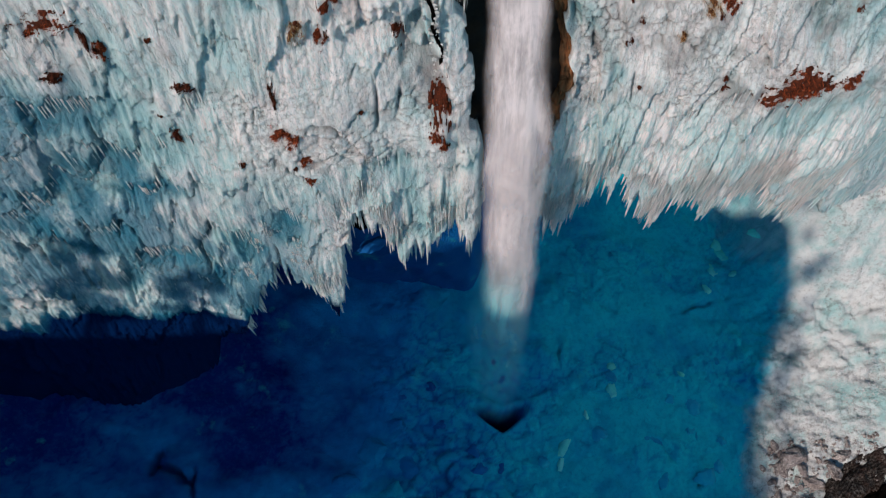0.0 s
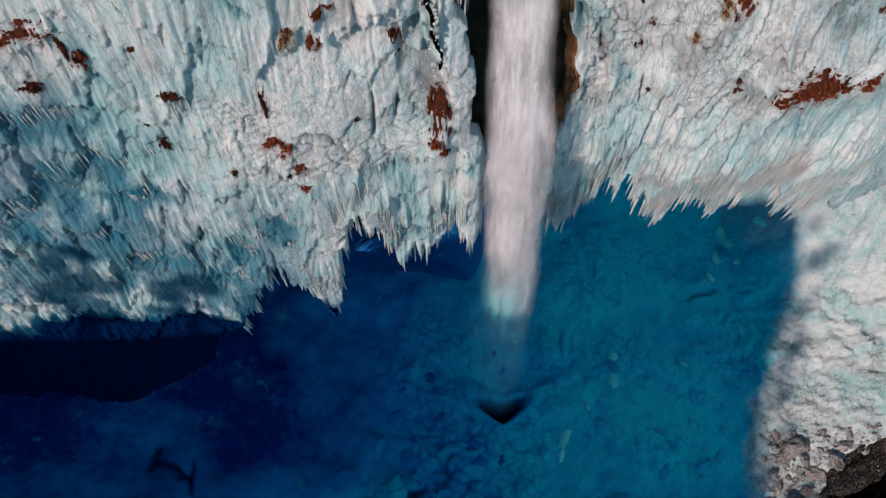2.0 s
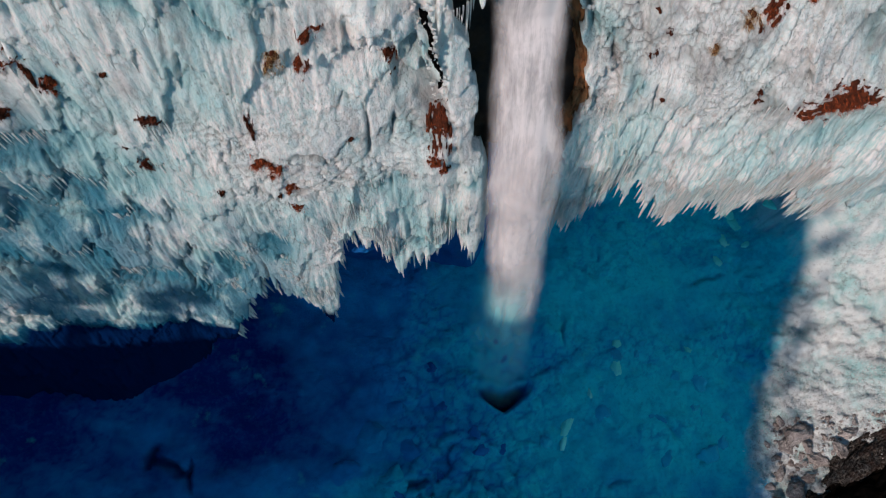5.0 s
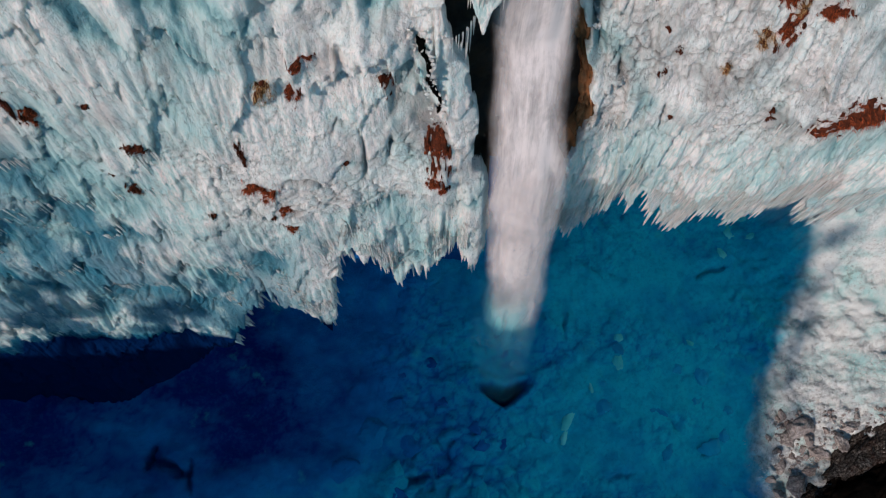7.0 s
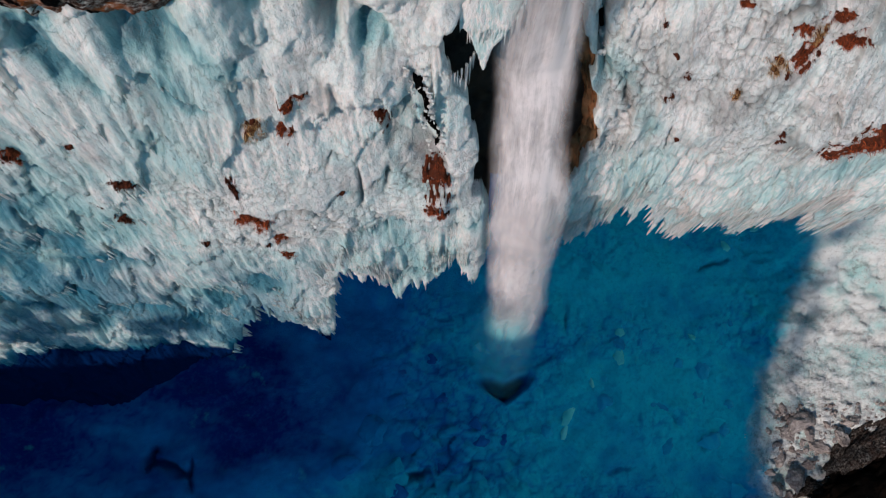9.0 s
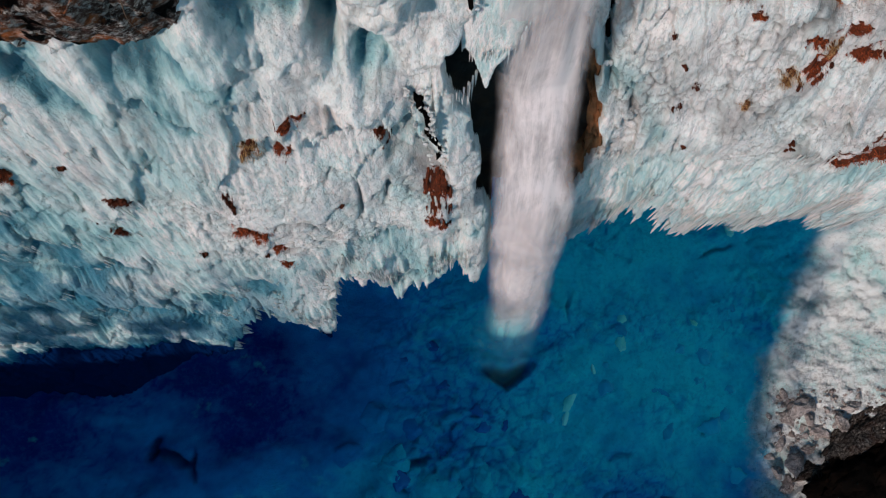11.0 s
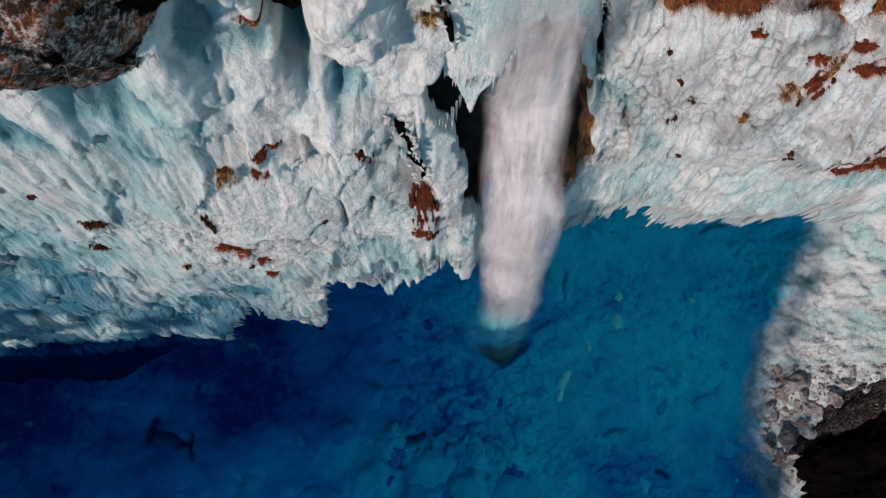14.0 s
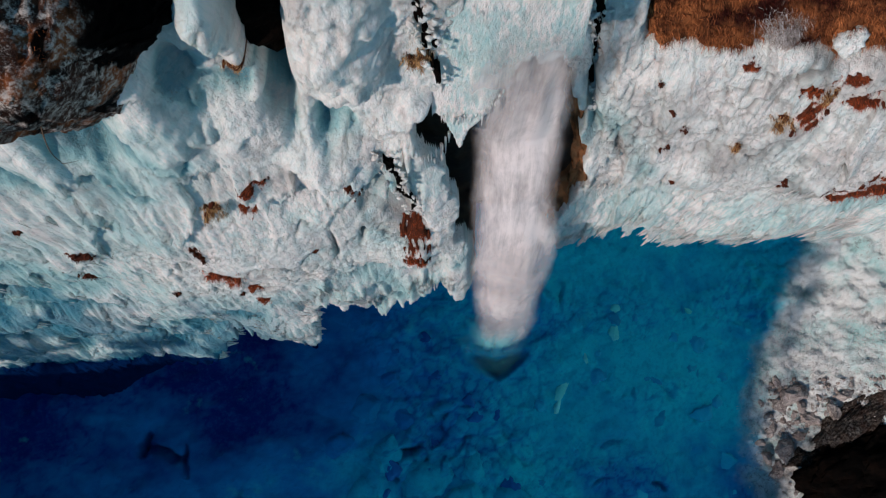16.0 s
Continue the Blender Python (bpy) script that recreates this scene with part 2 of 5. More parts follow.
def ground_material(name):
    """The gorge floor, its blue shade painted into the colour, with frost and snow on the bank, where the attribute
    'frost' is high.
    """
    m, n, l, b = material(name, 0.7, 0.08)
    # Blue stands for shaded snow: deepest at 0, green at 1.
    ice = ramp(n, l, attr(n, "shade_tone"), [(0.0, (0.002, 0.022, 0.185)), (0.45, (0.003, 0.255, 0.58)), (1.0, (0.009, 0.72, 0.81))])
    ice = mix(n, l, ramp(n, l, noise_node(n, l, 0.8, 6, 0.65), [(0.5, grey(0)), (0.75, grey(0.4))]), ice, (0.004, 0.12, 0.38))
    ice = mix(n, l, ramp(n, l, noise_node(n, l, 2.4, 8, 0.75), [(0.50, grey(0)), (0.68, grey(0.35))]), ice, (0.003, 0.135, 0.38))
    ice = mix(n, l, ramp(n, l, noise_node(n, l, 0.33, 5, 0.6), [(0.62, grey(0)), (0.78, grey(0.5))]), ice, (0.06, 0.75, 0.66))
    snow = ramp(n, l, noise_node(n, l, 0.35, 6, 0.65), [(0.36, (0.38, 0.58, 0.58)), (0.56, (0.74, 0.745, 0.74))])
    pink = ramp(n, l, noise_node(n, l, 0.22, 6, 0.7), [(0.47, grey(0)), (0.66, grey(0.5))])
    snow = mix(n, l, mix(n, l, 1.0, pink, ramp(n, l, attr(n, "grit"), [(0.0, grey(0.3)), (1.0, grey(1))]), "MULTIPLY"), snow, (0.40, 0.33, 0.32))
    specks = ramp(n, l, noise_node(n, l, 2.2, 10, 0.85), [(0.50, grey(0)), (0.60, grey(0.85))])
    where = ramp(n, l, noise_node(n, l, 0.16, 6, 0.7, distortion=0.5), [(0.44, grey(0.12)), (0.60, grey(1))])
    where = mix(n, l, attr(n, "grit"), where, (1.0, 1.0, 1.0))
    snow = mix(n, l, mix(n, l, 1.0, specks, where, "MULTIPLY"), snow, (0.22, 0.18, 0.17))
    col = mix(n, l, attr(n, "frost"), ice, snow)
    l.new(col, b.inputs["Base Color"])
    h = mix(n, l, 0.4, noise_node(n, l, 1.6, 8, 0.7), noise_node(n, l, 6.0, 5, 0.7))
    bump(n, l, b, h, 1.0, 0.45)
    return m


SNOW = ground_material("gorge_floor")


def rock_material(name, dark, light, accent, amount, dusting=0.0, specular=0.15):
    m, n, l, b = material(name, 0.85, specular)
    col = ramp(n, l, noise_node(n, l, 0.8, 8, 0.7), [(0.3, dark), (0.7, light)])
    col = mix(n, l, ramp(n, l, noise_node(n, l, 0.6, 6, 0.65), [(0.48, grey(0)), (0.6, grey(amount))]), col, accent)
    if dusting:
        crumbs = ramp(n, l, noise_node(n, l, 4.5, 9, 0.8), [(0.48, grey(0)), (0.60, grey(dusting))])
        where = ramp(n, l, noise_node(n, l, 0.75, 5, 0.6), [(0.42, grey(0.35)), (0.58, grey(1))])
        col = mix(n, l, mix(n, l, 1.0, crumbs, where, "MULTIPLY"), col, (0.62, 0.54, 0.49))
        # Shaded parts of the rock are coloured black by this mask.
        col = mix(n, l, attr(n, "unlit"), col, (0.0015, 0.001, 0.001))
    l.new(col, b.inputs["Base Color"])
    h = mix(n, l, 0.5, noise_node(n, l, 2.0, 7, 0.7), noise_node(n, l, 9.0, 5, 0.7))
    bump(n, l, b, h, 0.9, 0.18)
    return m


ROCK_DARK = rock_material("wet_dark_rock", (0.012, 0.011, 0.011), (0.05, 0.045, 0.042), (0.09, 0.05, 0.025), 0.4)
# Nearly black rock: deep shade is put into its colour.
ROCK_SHADE_BLACK = rock_material("shade_black_rock", (0.001, 0.0008, 0.0008), (0.004, 0.003, 0.0025), (0.012, 0.006, 0.004), 0.3, 0.0, 0.02)
ROCK_RUST = rock_material("rusty_rock", (0.045, 0.022, 0.012), (0.30, 0.15, 0.07), (0.55, 0.20, 0.08), 0.75)
ROCK_CLIFF = rock_material("lichen_rock", (0.008, 0.004, 0.004), (0.085, 0.040, 0.028), (0.26, 0.075, 0.024), 0.95, 0.95, 0.03)


def water_material(name, amount, grain, low, high, colour):
    """Falling water: torn streaks and billows that let the background through."""
    m, n, l, b = material(name, 0.6, 0.1)
    streak = noise_node(n, l, 1.0, 9, 0.72, (4.0, 0.8, 0.22), 0.4)
    cloud = noise_node(n, l, 0.55, 7, 0.62, (1.0, 1.0, 0.28), 0.5)
    both = mix(n, l, grain, cloud, streak)
    l.new(ramp(n, l, both, [(0.34, tuple(0.74 * c for c in colour)), (0.60, colour)]), b.inputs["Base Color"])
    a = n.new("ShaderNodeMapRange")
    a.inputs["From Min"].default_value, a.inputs["From Max"].default_value = low, high
    l.new(both, a.inputs["Value"])
    l.new(times(n, l, times(n, l, a.outputs[0], attr(n, "body")), amount), b.inputs["Alpha"])
    return m


WATER = water_material("falling_water", 0.85, 0.36, 0.26, 0.56, (0.86, 0.75, 0.74))
MIST = water_material("drifting_mist", 0.55, 0.2, 0.22, 0.66, (0.86, 0.755, 0.745))
# The blue-green colour stands for spray in shade below the sunlit water.
SHADED_SPRAY = water_material("shaded_spray", 0.62, 0.15, 0.2, 0.7, (0.30, 0.78, 0.80))

# ---------------------------------------------------------------- the ice walls
LEFT_LOW = [(-60, -20), (-22.5, -20), (-21, 7), (-19, 13.5), (-17, 19), (-15, 24), (-13.3, 27), (-12.2, 29), (-10, 33.5), (-8.4, 33.2), (-7.5, 31.0), (-6.3, 28.2), (-5.6, 29.6), (-5.1, 34.5), (-4.5, 38.0), (-3.6, 38.8), (-3, 37.6),
            (-2.5, 38.3), (-2.05, 36.0), (-1.3, 33.0), (-0.6, 34.6), (0.9, 33.6), (1.6, 34.8), (2.3, 37.3), (2.6, 35.4), (4.2, 35.2)]
RIGHT_LOW = [(7.2, 40), (7.9, 37), (8.6, 32), (9.6, 30), (10.4, 29.6), (11.0, 31), (11.4, 33.2), (12.2, 33.6), (12.6, 35.6), (13.6, 34.4), (13.9, 36.6), (15, 34.4), (16.8, 31.8), (17.7, 31.2), (18.1, 35.8), (18.9, 35),
             (20.4, 33), (21.1, 31.4), (21.8, 34.5), (23, 34), (24.1, 36.3), (25, 34), (26.8, 33), (27.8, 30.2), (28.6, 34.2), (31, 30), (34, 29), (40, 27), (60, 24), (84, 24)]


def low_edge(x, table):
    base = np.interp(x, [p[0] for p in table], [p[1] for p in table])
    return base + 0.9 * vnoise(x / 0.33, x * 0, 71) + 0.5 * vnoise(x / 0.14, x * 0, 72) + 0.3


def shingles(x, z, seed):
    """Overlapping clumps of icicles: how far they stand out, how white their tops are, a random value of each tier, and the tier's number of the middle size."""
    out, white, tier, number = 0.0, np.zeros_like(x), 0.0, None
    for k, (high, wide, depth, tooth) in enumerate(((8.0, 4.5, 0.6, 2.6), (3.6, 2.4, 0.38, 1.5), (1.5, 1.1, 0.12, 0.6))):
        edge = 1.1 * vnoise(x / wide, x * 0 + k, seed + k) + 0.5 * vnoise(x / (0.4 * wide), z / (3 * high), seed + 10 + k) + 0.35 * fbm(x / 3.5, z / 3.0, 2, seed + 80 + k)
        teeth = tooth * (0.5 * np.abs(vnoise(x / 0.75, x * 0, seed + 22 + k)) + 0.3 * np.abs(vnoise(x / 0.35, x * 0, seed + 20 + k)) + 0.3 * np.abs(vnoise(x / 0.17, x * 0, seed + 24 + k)))
        q = (z - teeth) / high + edge
        i = np.floor(q)
        f = q - i
        amp = smooth(-0.7, 0.6, vnoise(x / (0.8 * wide) + 7.7 * i, i * 3.1, seed + 30 + k))
        out = out + depth * amp * ((1 - f) ** 1.4 - 0.35)
        white = np.maximum(white, (1.0, 0.9, 0.5)[k] * amp * smooth(0.3, 0.85, f))
        tier = tier + rnd(i, i * 0 + k, seed + 40) / (k + 1)
        if k == 1:
            number = i, f, amp
    return out, white, tier, number


def ice_relief(x, z, seed, rough, band=0.0, cover=1.0):
    """Depth by which the ice stands out of its wall, how crusted with snow it is, and how dark its clefts are with dirt
    and painted shade.
    """
    wx = x + 0.25 * vnoise(x / 2, z / 9, seed) + 0.03 * vnoise(x / 0.5, z / 1.5, seed + 1)
    lobes = (0.68 - 0.3 * smooth(48, 54, z)) * fbm(x / 5.0, z / 5.5, 3, seed + 2) + 0.35 * fbm(x / 1.6, z / 3.0, 3, seed + 3)
    t, white, tier, (i, f, amp) = shingles(x, z, seed + 300)
    flutes = 0.0
    for k, (size, height) in enumerate(((1.3, 0.22), (0.6, 0.21), (0.3, 0.14), (0.17, 0.06))):
        patch = smooth(-0.45, 0.45, fbm(x / 2.2 + 5 * k, z / 3.2, 2, seed + 60 + k))
        flutes = flutes + height * patch * (1 - 2 * np.abs(vnoise(wx / size + 5.3 * i, z / (size * 12) + 3.7 * vnoise(wx / (2 * size), z * 0, seed + 40 + k), seed + 30 + k)))
    smoothed = smooth(52, 56, z) * smooth(-5, -2.5, x)
    flutes = flutes * (1 - 0.55 * smoothed) * (0.45 + 0.55 * smooth(1.0, 0.35, f))
    d1, d2, val = cells(x / 0.75 + 0.35 * vnoise(x, z, seed), z / 0.6, seed + 8)
    e1, e2, v2 = cells(x / 0.3, z / 0.27, seed + 18)
    ux, uz = x + 0.3 * fbm(x / 0.9, z / 0.9, 2, seed + 70), z + 0.3 * fbm(x / 0.9, z / 0.9, 2, seed + 72)
    lumps = (0.17 + 0.12 * smooth(52, 55, z)) * billow(ux / 1.3, uz / 0.9, 5, seed + 74, 0.6) + 0.10 * np.sqrt(np.clip(1 - d1 * d1, 0, 1)) + 0.06 * np.sqrt(np.clip(1 - e1 * e1, 0, 1)) + 0.25 * fbm(x / 1.1, z / 0.8, 5, seed + 9, 0.6)
    crust = cover * np.clip(0.85 * band + 0.6 * white + 0.5 * rough * smooth(-0.05, 0.45, fbm(x / 4.0, z / 3.5, 3, seed + 12)), 0, 1)
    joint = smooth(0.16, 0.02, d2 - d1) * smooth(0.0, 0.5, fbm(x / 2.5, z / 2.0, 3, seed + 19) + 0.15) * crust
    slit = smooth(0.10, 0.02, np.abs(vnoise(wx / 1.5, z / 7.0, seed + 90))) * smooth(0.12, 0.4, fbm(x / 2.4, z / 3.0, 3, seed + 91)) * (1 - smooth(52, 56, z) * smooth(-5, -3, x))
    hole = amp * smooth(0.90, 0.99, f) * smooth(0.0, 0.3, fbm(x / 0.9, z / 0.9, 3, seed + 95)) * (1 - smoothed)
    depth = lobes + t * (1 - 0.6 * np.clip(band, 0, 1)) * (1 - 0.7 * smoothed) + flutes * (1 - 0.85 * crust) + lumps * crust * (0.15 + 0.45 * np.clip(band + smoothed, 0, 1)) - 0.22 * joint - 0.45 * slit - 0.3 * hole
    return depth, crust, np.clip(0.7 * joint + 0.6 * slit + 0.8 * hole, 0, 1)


# Hollows between the curtains, tinted deep teal: place, half size and depth.
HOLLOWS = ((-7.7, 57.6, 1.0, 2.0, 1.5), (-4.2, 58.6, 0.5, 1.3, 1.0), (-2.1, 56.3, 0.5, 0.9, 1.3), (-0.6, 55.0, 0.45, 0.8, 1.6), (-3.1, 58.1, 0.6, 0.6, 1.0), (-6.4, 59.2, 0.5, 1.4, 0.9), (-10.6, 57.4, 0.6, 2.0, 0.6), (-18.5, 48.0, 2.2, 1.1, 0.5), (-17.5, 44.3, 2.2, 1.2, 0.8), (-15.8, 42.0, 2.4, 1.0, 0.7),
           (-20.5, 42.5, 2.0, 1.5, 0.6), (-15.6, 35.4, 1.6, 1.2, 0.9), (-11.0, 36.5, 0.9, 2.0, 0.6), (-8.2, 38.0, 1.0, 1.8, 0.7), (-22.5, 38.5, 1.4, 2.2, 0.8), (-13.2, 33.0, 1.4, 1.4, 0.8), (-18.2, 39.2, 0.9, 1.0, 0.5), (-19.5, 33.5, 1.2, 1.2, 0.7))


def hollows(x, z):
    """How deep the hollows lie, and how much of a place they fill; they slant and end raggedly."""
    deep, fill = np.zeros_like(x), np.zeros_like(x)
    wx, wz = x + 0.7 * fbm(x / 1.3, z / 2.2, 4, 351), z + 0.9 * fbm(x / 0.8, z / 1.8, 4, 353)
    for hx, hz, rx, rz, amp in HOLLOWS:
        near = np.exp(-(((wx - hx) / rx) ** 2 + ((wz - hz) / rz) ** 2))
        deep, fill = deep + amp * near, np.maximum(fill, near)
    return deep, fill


def teal_ice(x, z, seed):
    """How teal the ice is: most in the hollows between the curtains, and under the ledges."""
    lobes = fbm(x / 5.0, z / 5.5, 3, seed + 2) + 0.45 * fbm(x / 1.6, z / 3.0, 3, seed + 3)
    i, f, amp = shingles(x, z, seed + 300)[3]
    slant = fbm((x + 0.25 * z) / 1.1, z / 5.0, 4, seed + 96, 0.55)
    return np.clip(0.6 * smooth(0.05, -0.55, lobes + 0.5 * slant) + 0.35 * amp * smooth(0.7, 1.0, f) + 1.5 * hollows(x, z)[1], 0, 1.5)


# Bulging frozen domes high on the wall: place, half size and depth.
DOMES = ((-2.8, 61.5, 0.75, 2.1, 1.3), (-0.05, 59.1, 1.5, 3.6, 1.25), (-1.0, 53.6, 1.6, 2.0, 0.9), (-3.4, 56.0, 1.6, 1.6, 0.5), (-5.4, 57.5, 1.6, 3.0, 0.5), (1.9, 54.0, 0.9, 2.5, 0.4))


def gully_line(z):
    return np.interp(z, [55.5, 57.0, 58.5, 60.3, 63], [-1.75, -1.95, -2.0, -1.78, -1.6])


def left_wall(x, z):
    y = 20.8 + 0.175 * (z - 29.5) + 0.2 * np.maximum(0, x + 5) * smooth(-6, 0, x) * (1 - 0.35 * smooth(53, 57, z)) + 1.5 * smooth(52, 57, z) * smooth(-8, -3, x) - 0.04 * np.maximum(0, -10 - x)
    relief, crust, dirt_shade = ice_relief(x, z, 100, 0.9, np.maximum(smooth(-11, -8, x) * smooth(50, 48, z) * smooth(42.5, 44, z), 0.95 * smooth(52, 55, z) * smooth(-5, -2.5, x)), 1 - 0.5 * smooth(50, 53, z) * smooth(-3.5, -5.5, x))
    y = y + 0.8 * np.exp(-((x + 3.0) / 3.0) ** 2 - ((z - 52.0) / 2.5) ** 2) - 0.8 * np.exp(-((x - 1.6) / 1.5) ** 2 - ((z - 44.5) / 2.5) ** 2)
    y = y - 0.1 * smooth(49, 44.5, z) * smooth(38, 43, z) * smooth(-11, -8, x) + 7.0 * smooth(-26, -13.5, x) * smooth(26.5, 20, z)
    for bx, bz, rx, rz, amp in DOMES:
        y = y - amp * np.clip(1 - ((x - bx) / rx) ** 2 - ((z - bz) / rz) ** 2 + 0.4 * fbm(x / 0.8, z / 0.9, 4, 333, 0.6), 0, 1) ** 1.2
    y = y + 0.8 * hollows(x, z)[0]
    gully = np.exp(-((x - gully_line(z)) / np.interp(z, [55.5, 57.4, 59.5, 62], [0.12, 0.40, 0.52, 0.6])) ** 4) * smooth(55.3, 57.0, z)
    y = y + 2.2 * gully + 1.5 * np.exp(-((x + 6.7) / 0.7) ** 2) * smooth(57.5, 61, z)
    dirt_shade = dirt_shade * (1 - smooth(52, 55, z))
    post = smooth(45, 42, z) * np.exp(-((x - 3.3) / 0.7) ** 4)
    return y - 0.72 * relief * (1 - 0.6 * post) * (1 - 0.3 * smooth(50, 54, z) * smooth(-3, -5, x)) - 0.8 * post, np.clip(crust + post + 0.4 * smooth(49, 53, z) * (1 - 0.6 * smooth(-4, -2, x)), 0, 1), dirt_shade * (1 - post)


def right_wall(x, z):
    y = 27.2 + 0.35 * np.maximum(0, z - 46) + 2.0 * np.maximum(0, z - 53.25 - 0.5 * vnoise(x / 1.4, x * 0, 212)) * smooth(9.5, 10.5, x) - 0.12 * np.clip(x - 10, 0, 11) + 0.4 * np.maximum(0, x - 28)
    calm = smooth(41.5, 45.5, z + 0.8 * vnoise(x / 2.0, x * 0, 213))
    relief, crust, dirt_shade = ice_relief(x, z, 200, 1.6, 0.3, calm)
    y = y - (0.9 - 0.04 * np.clip(x - 11, 0, 11)) * smooth(45, 38, z) * smooth(9, 11, x)
    dirt_shade = np.clip(dirt_shade + (0.36 + 0.22 * smooth(13, 19, x)) * smooth(-0.1, 0.4, fbm(x / 2.2, z / 2.0, 5, 214, 0.65)), 0, 1)
    jamb = 1.2 * smooth(11, 8, x) * smooth(47, 42, z)
    cleft = np.interp(z, [46, 50, 54, 60], [9.6, 8.6, 8.2, 7.4]) + 0.25 * vnoise(z / 0.8, z * 0, 210)
    y = y + (1.3 - 0.9 * smooth(52.5, 54, z)) * np.exp(-((x - cleft) / 0.16) ** 2) * smooth(48.5, 51, z) * smooth(-0.5, 0.2, vnoise(z / 1.3, z * 0, 211) + 0.4) - (0.5 - 0.3 * smooth(51, 53, z)) * np.exp(-((x - cleft + 0.75) / 0.5) ** 2) * smooth(44, 48, z)
    strip = smooth(0.1, -0.5, x - cleft) * smooth(43, 46, z)
    return y - 0.7 * relief * (1 - 0.7 * strip) - jamb, np.clip(strip + (0.35 + crust) * calm + 0.1, 0, 1), dirt_shade * calm * (1 - strip)


def slot_left(z):
    """The cut in the ice beside the fall: the left wall's edge over height."""
    return np.interp(z, [30, 43, 44, 46.5, 48.5, 50, 51.5, 53.3, 54.6, 55.3, 56.2, 58, 70], [4.2, 4.0, 3.4, 3.0, 3.15, 2.8, 2.4, 1.9, 1.7, 2.3, 3.0, 3.3, 3.4])


def slot_right(z):
    return np.interp(z, [30, 42, 45, 48, 52, 54, 57, 70], [7.8, 8.5, 9.3, 8.8, 7.6, 6.8, 6.1, 5.9])


def folded_wall(name, xs, zs, shape, table, slot, side, marks, seed):
    """An ice wall whose cut edges turn back into the rock: below its hanging edge, and beside the gap of the fall (side 1: the gap lies at the higher x)."""
    X, Z = np.meshgrid(xs, zs)
    under = np.maximum(0, low_edge(X, table) - Z)
    Z = Z + under
    edge = slot(Z) + 0.22 * vnoise(Z / 0.7, Z * 0, seed) + 0.1 * vnoise(Z / 0.2, Z * 0, seed + 1)
    over = np.maximum(0, side * (X - edge))
    X = X - side * over
    Y, crust, dirt_shade = shape(X, Z)
    Y = Y + 1.1 * under + 2.2 * over
    gone = (under > 1.3) | (over > 0.3)
    keep = ~(gone[:-1, :-1] & gone[1:, 1:] & gone[:-1, 1:] & gone[1:, :-1])
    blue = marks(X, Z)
    return link(name, sheet(name, np.stack([X, Y, Z], -1), keep, marks={"teal": teal_ice(X, Z, 100 if side > 0 else 200), "tier": shingles(X, Z, 400 if side > 0 else 500)[2], "snow": crust * (1 - 0.7 * np.clip(blue, 0, 1)), "blue": blue, "dirt_shade": dirt_shade * (1 - np.clip(blue - 0.8, 0, 1)), "break": crust * (1 - np.clip(blue - 0.8, 0, 1)) * (0.55 if side < 0 else 0.45 * smooth(51, 48.5, Z))}), ICE)


def old_shade_left(X, Z):
    # Old blue ice mixed with shade, plus navy shade painted on the wall's foot.
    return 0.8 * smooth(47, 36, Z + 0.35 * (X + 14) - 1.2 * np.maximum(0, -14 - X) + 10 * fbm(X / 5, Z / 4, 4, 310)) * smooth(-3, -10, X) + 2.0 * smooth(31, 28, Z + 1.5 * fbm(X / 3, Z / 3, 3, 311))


def old_right(X, Z):
    return 0.35 * smooth(38, 34, Z)


xs, zs = steps(-28, 6.0, 0.085, -62, 6.2, 1.15), steps(24, 62, 0.095, 4, 66, 1.15)
wall_left = folded_wall("wall_left", xs, zs, left_wall, LEFT_LOW, slot_left, 1, old_shade_left, 5)
tagged(wall_left, "fluted white and pale blue ice curtain over a cliff", "ice wall", kind="structure")
xs, zs = steps(6.0, 34, 0.085, 5.8, 84, 1.15), steps(27, 58.5, 0.095, 22, 64, 1.15)
wall_right = folded_wall("wall_right", xs, zs, right_wall, RIGHT_LOW, slot_right, -1, old_right, 6)
tagged(wall_right, "rough white ice wall with a hanging icicle curtain", "ice wall", kind="structure")

# The rock behind the ice.
xs, zs = steps(-16, 40, 0.5, -84, 84, 1.3), steps(0, 66, 0.5, -6, 66, 1.3)
X, Z = np.meshgrid(xs, zs)
Y = 33.0 + 0.1 * (Z - 40) * (Z > 40) + 1.6 * fbm(X / 4, Z / 4, 4, 300) + 14.0 * smooth(5, 11, X) * smooth(36, 28, Z) - 1.0 * smooth(36, 26, Z)
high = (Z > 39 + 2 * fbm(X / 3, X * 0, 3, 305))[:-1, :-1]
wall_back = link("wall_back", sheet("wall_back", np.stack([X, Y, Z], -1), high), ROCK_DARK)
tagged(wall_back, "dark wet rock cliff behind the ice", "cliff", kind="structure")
# The hollow's shade is put into this sheet's deep blue colour.
wall_cave = link("wall_cave", sheet("wall_cave", np.stack([X, Y, Z], -1), ~high, marks={"frost": X * 0, "shade_tone": 0.12 + 0.6 * smooth(0, 20, X)}), SNOW)
tagged(wall_cave, "ice in the hollow behind the curtain, coloured deep blue as shade", "ice", kind="structure")

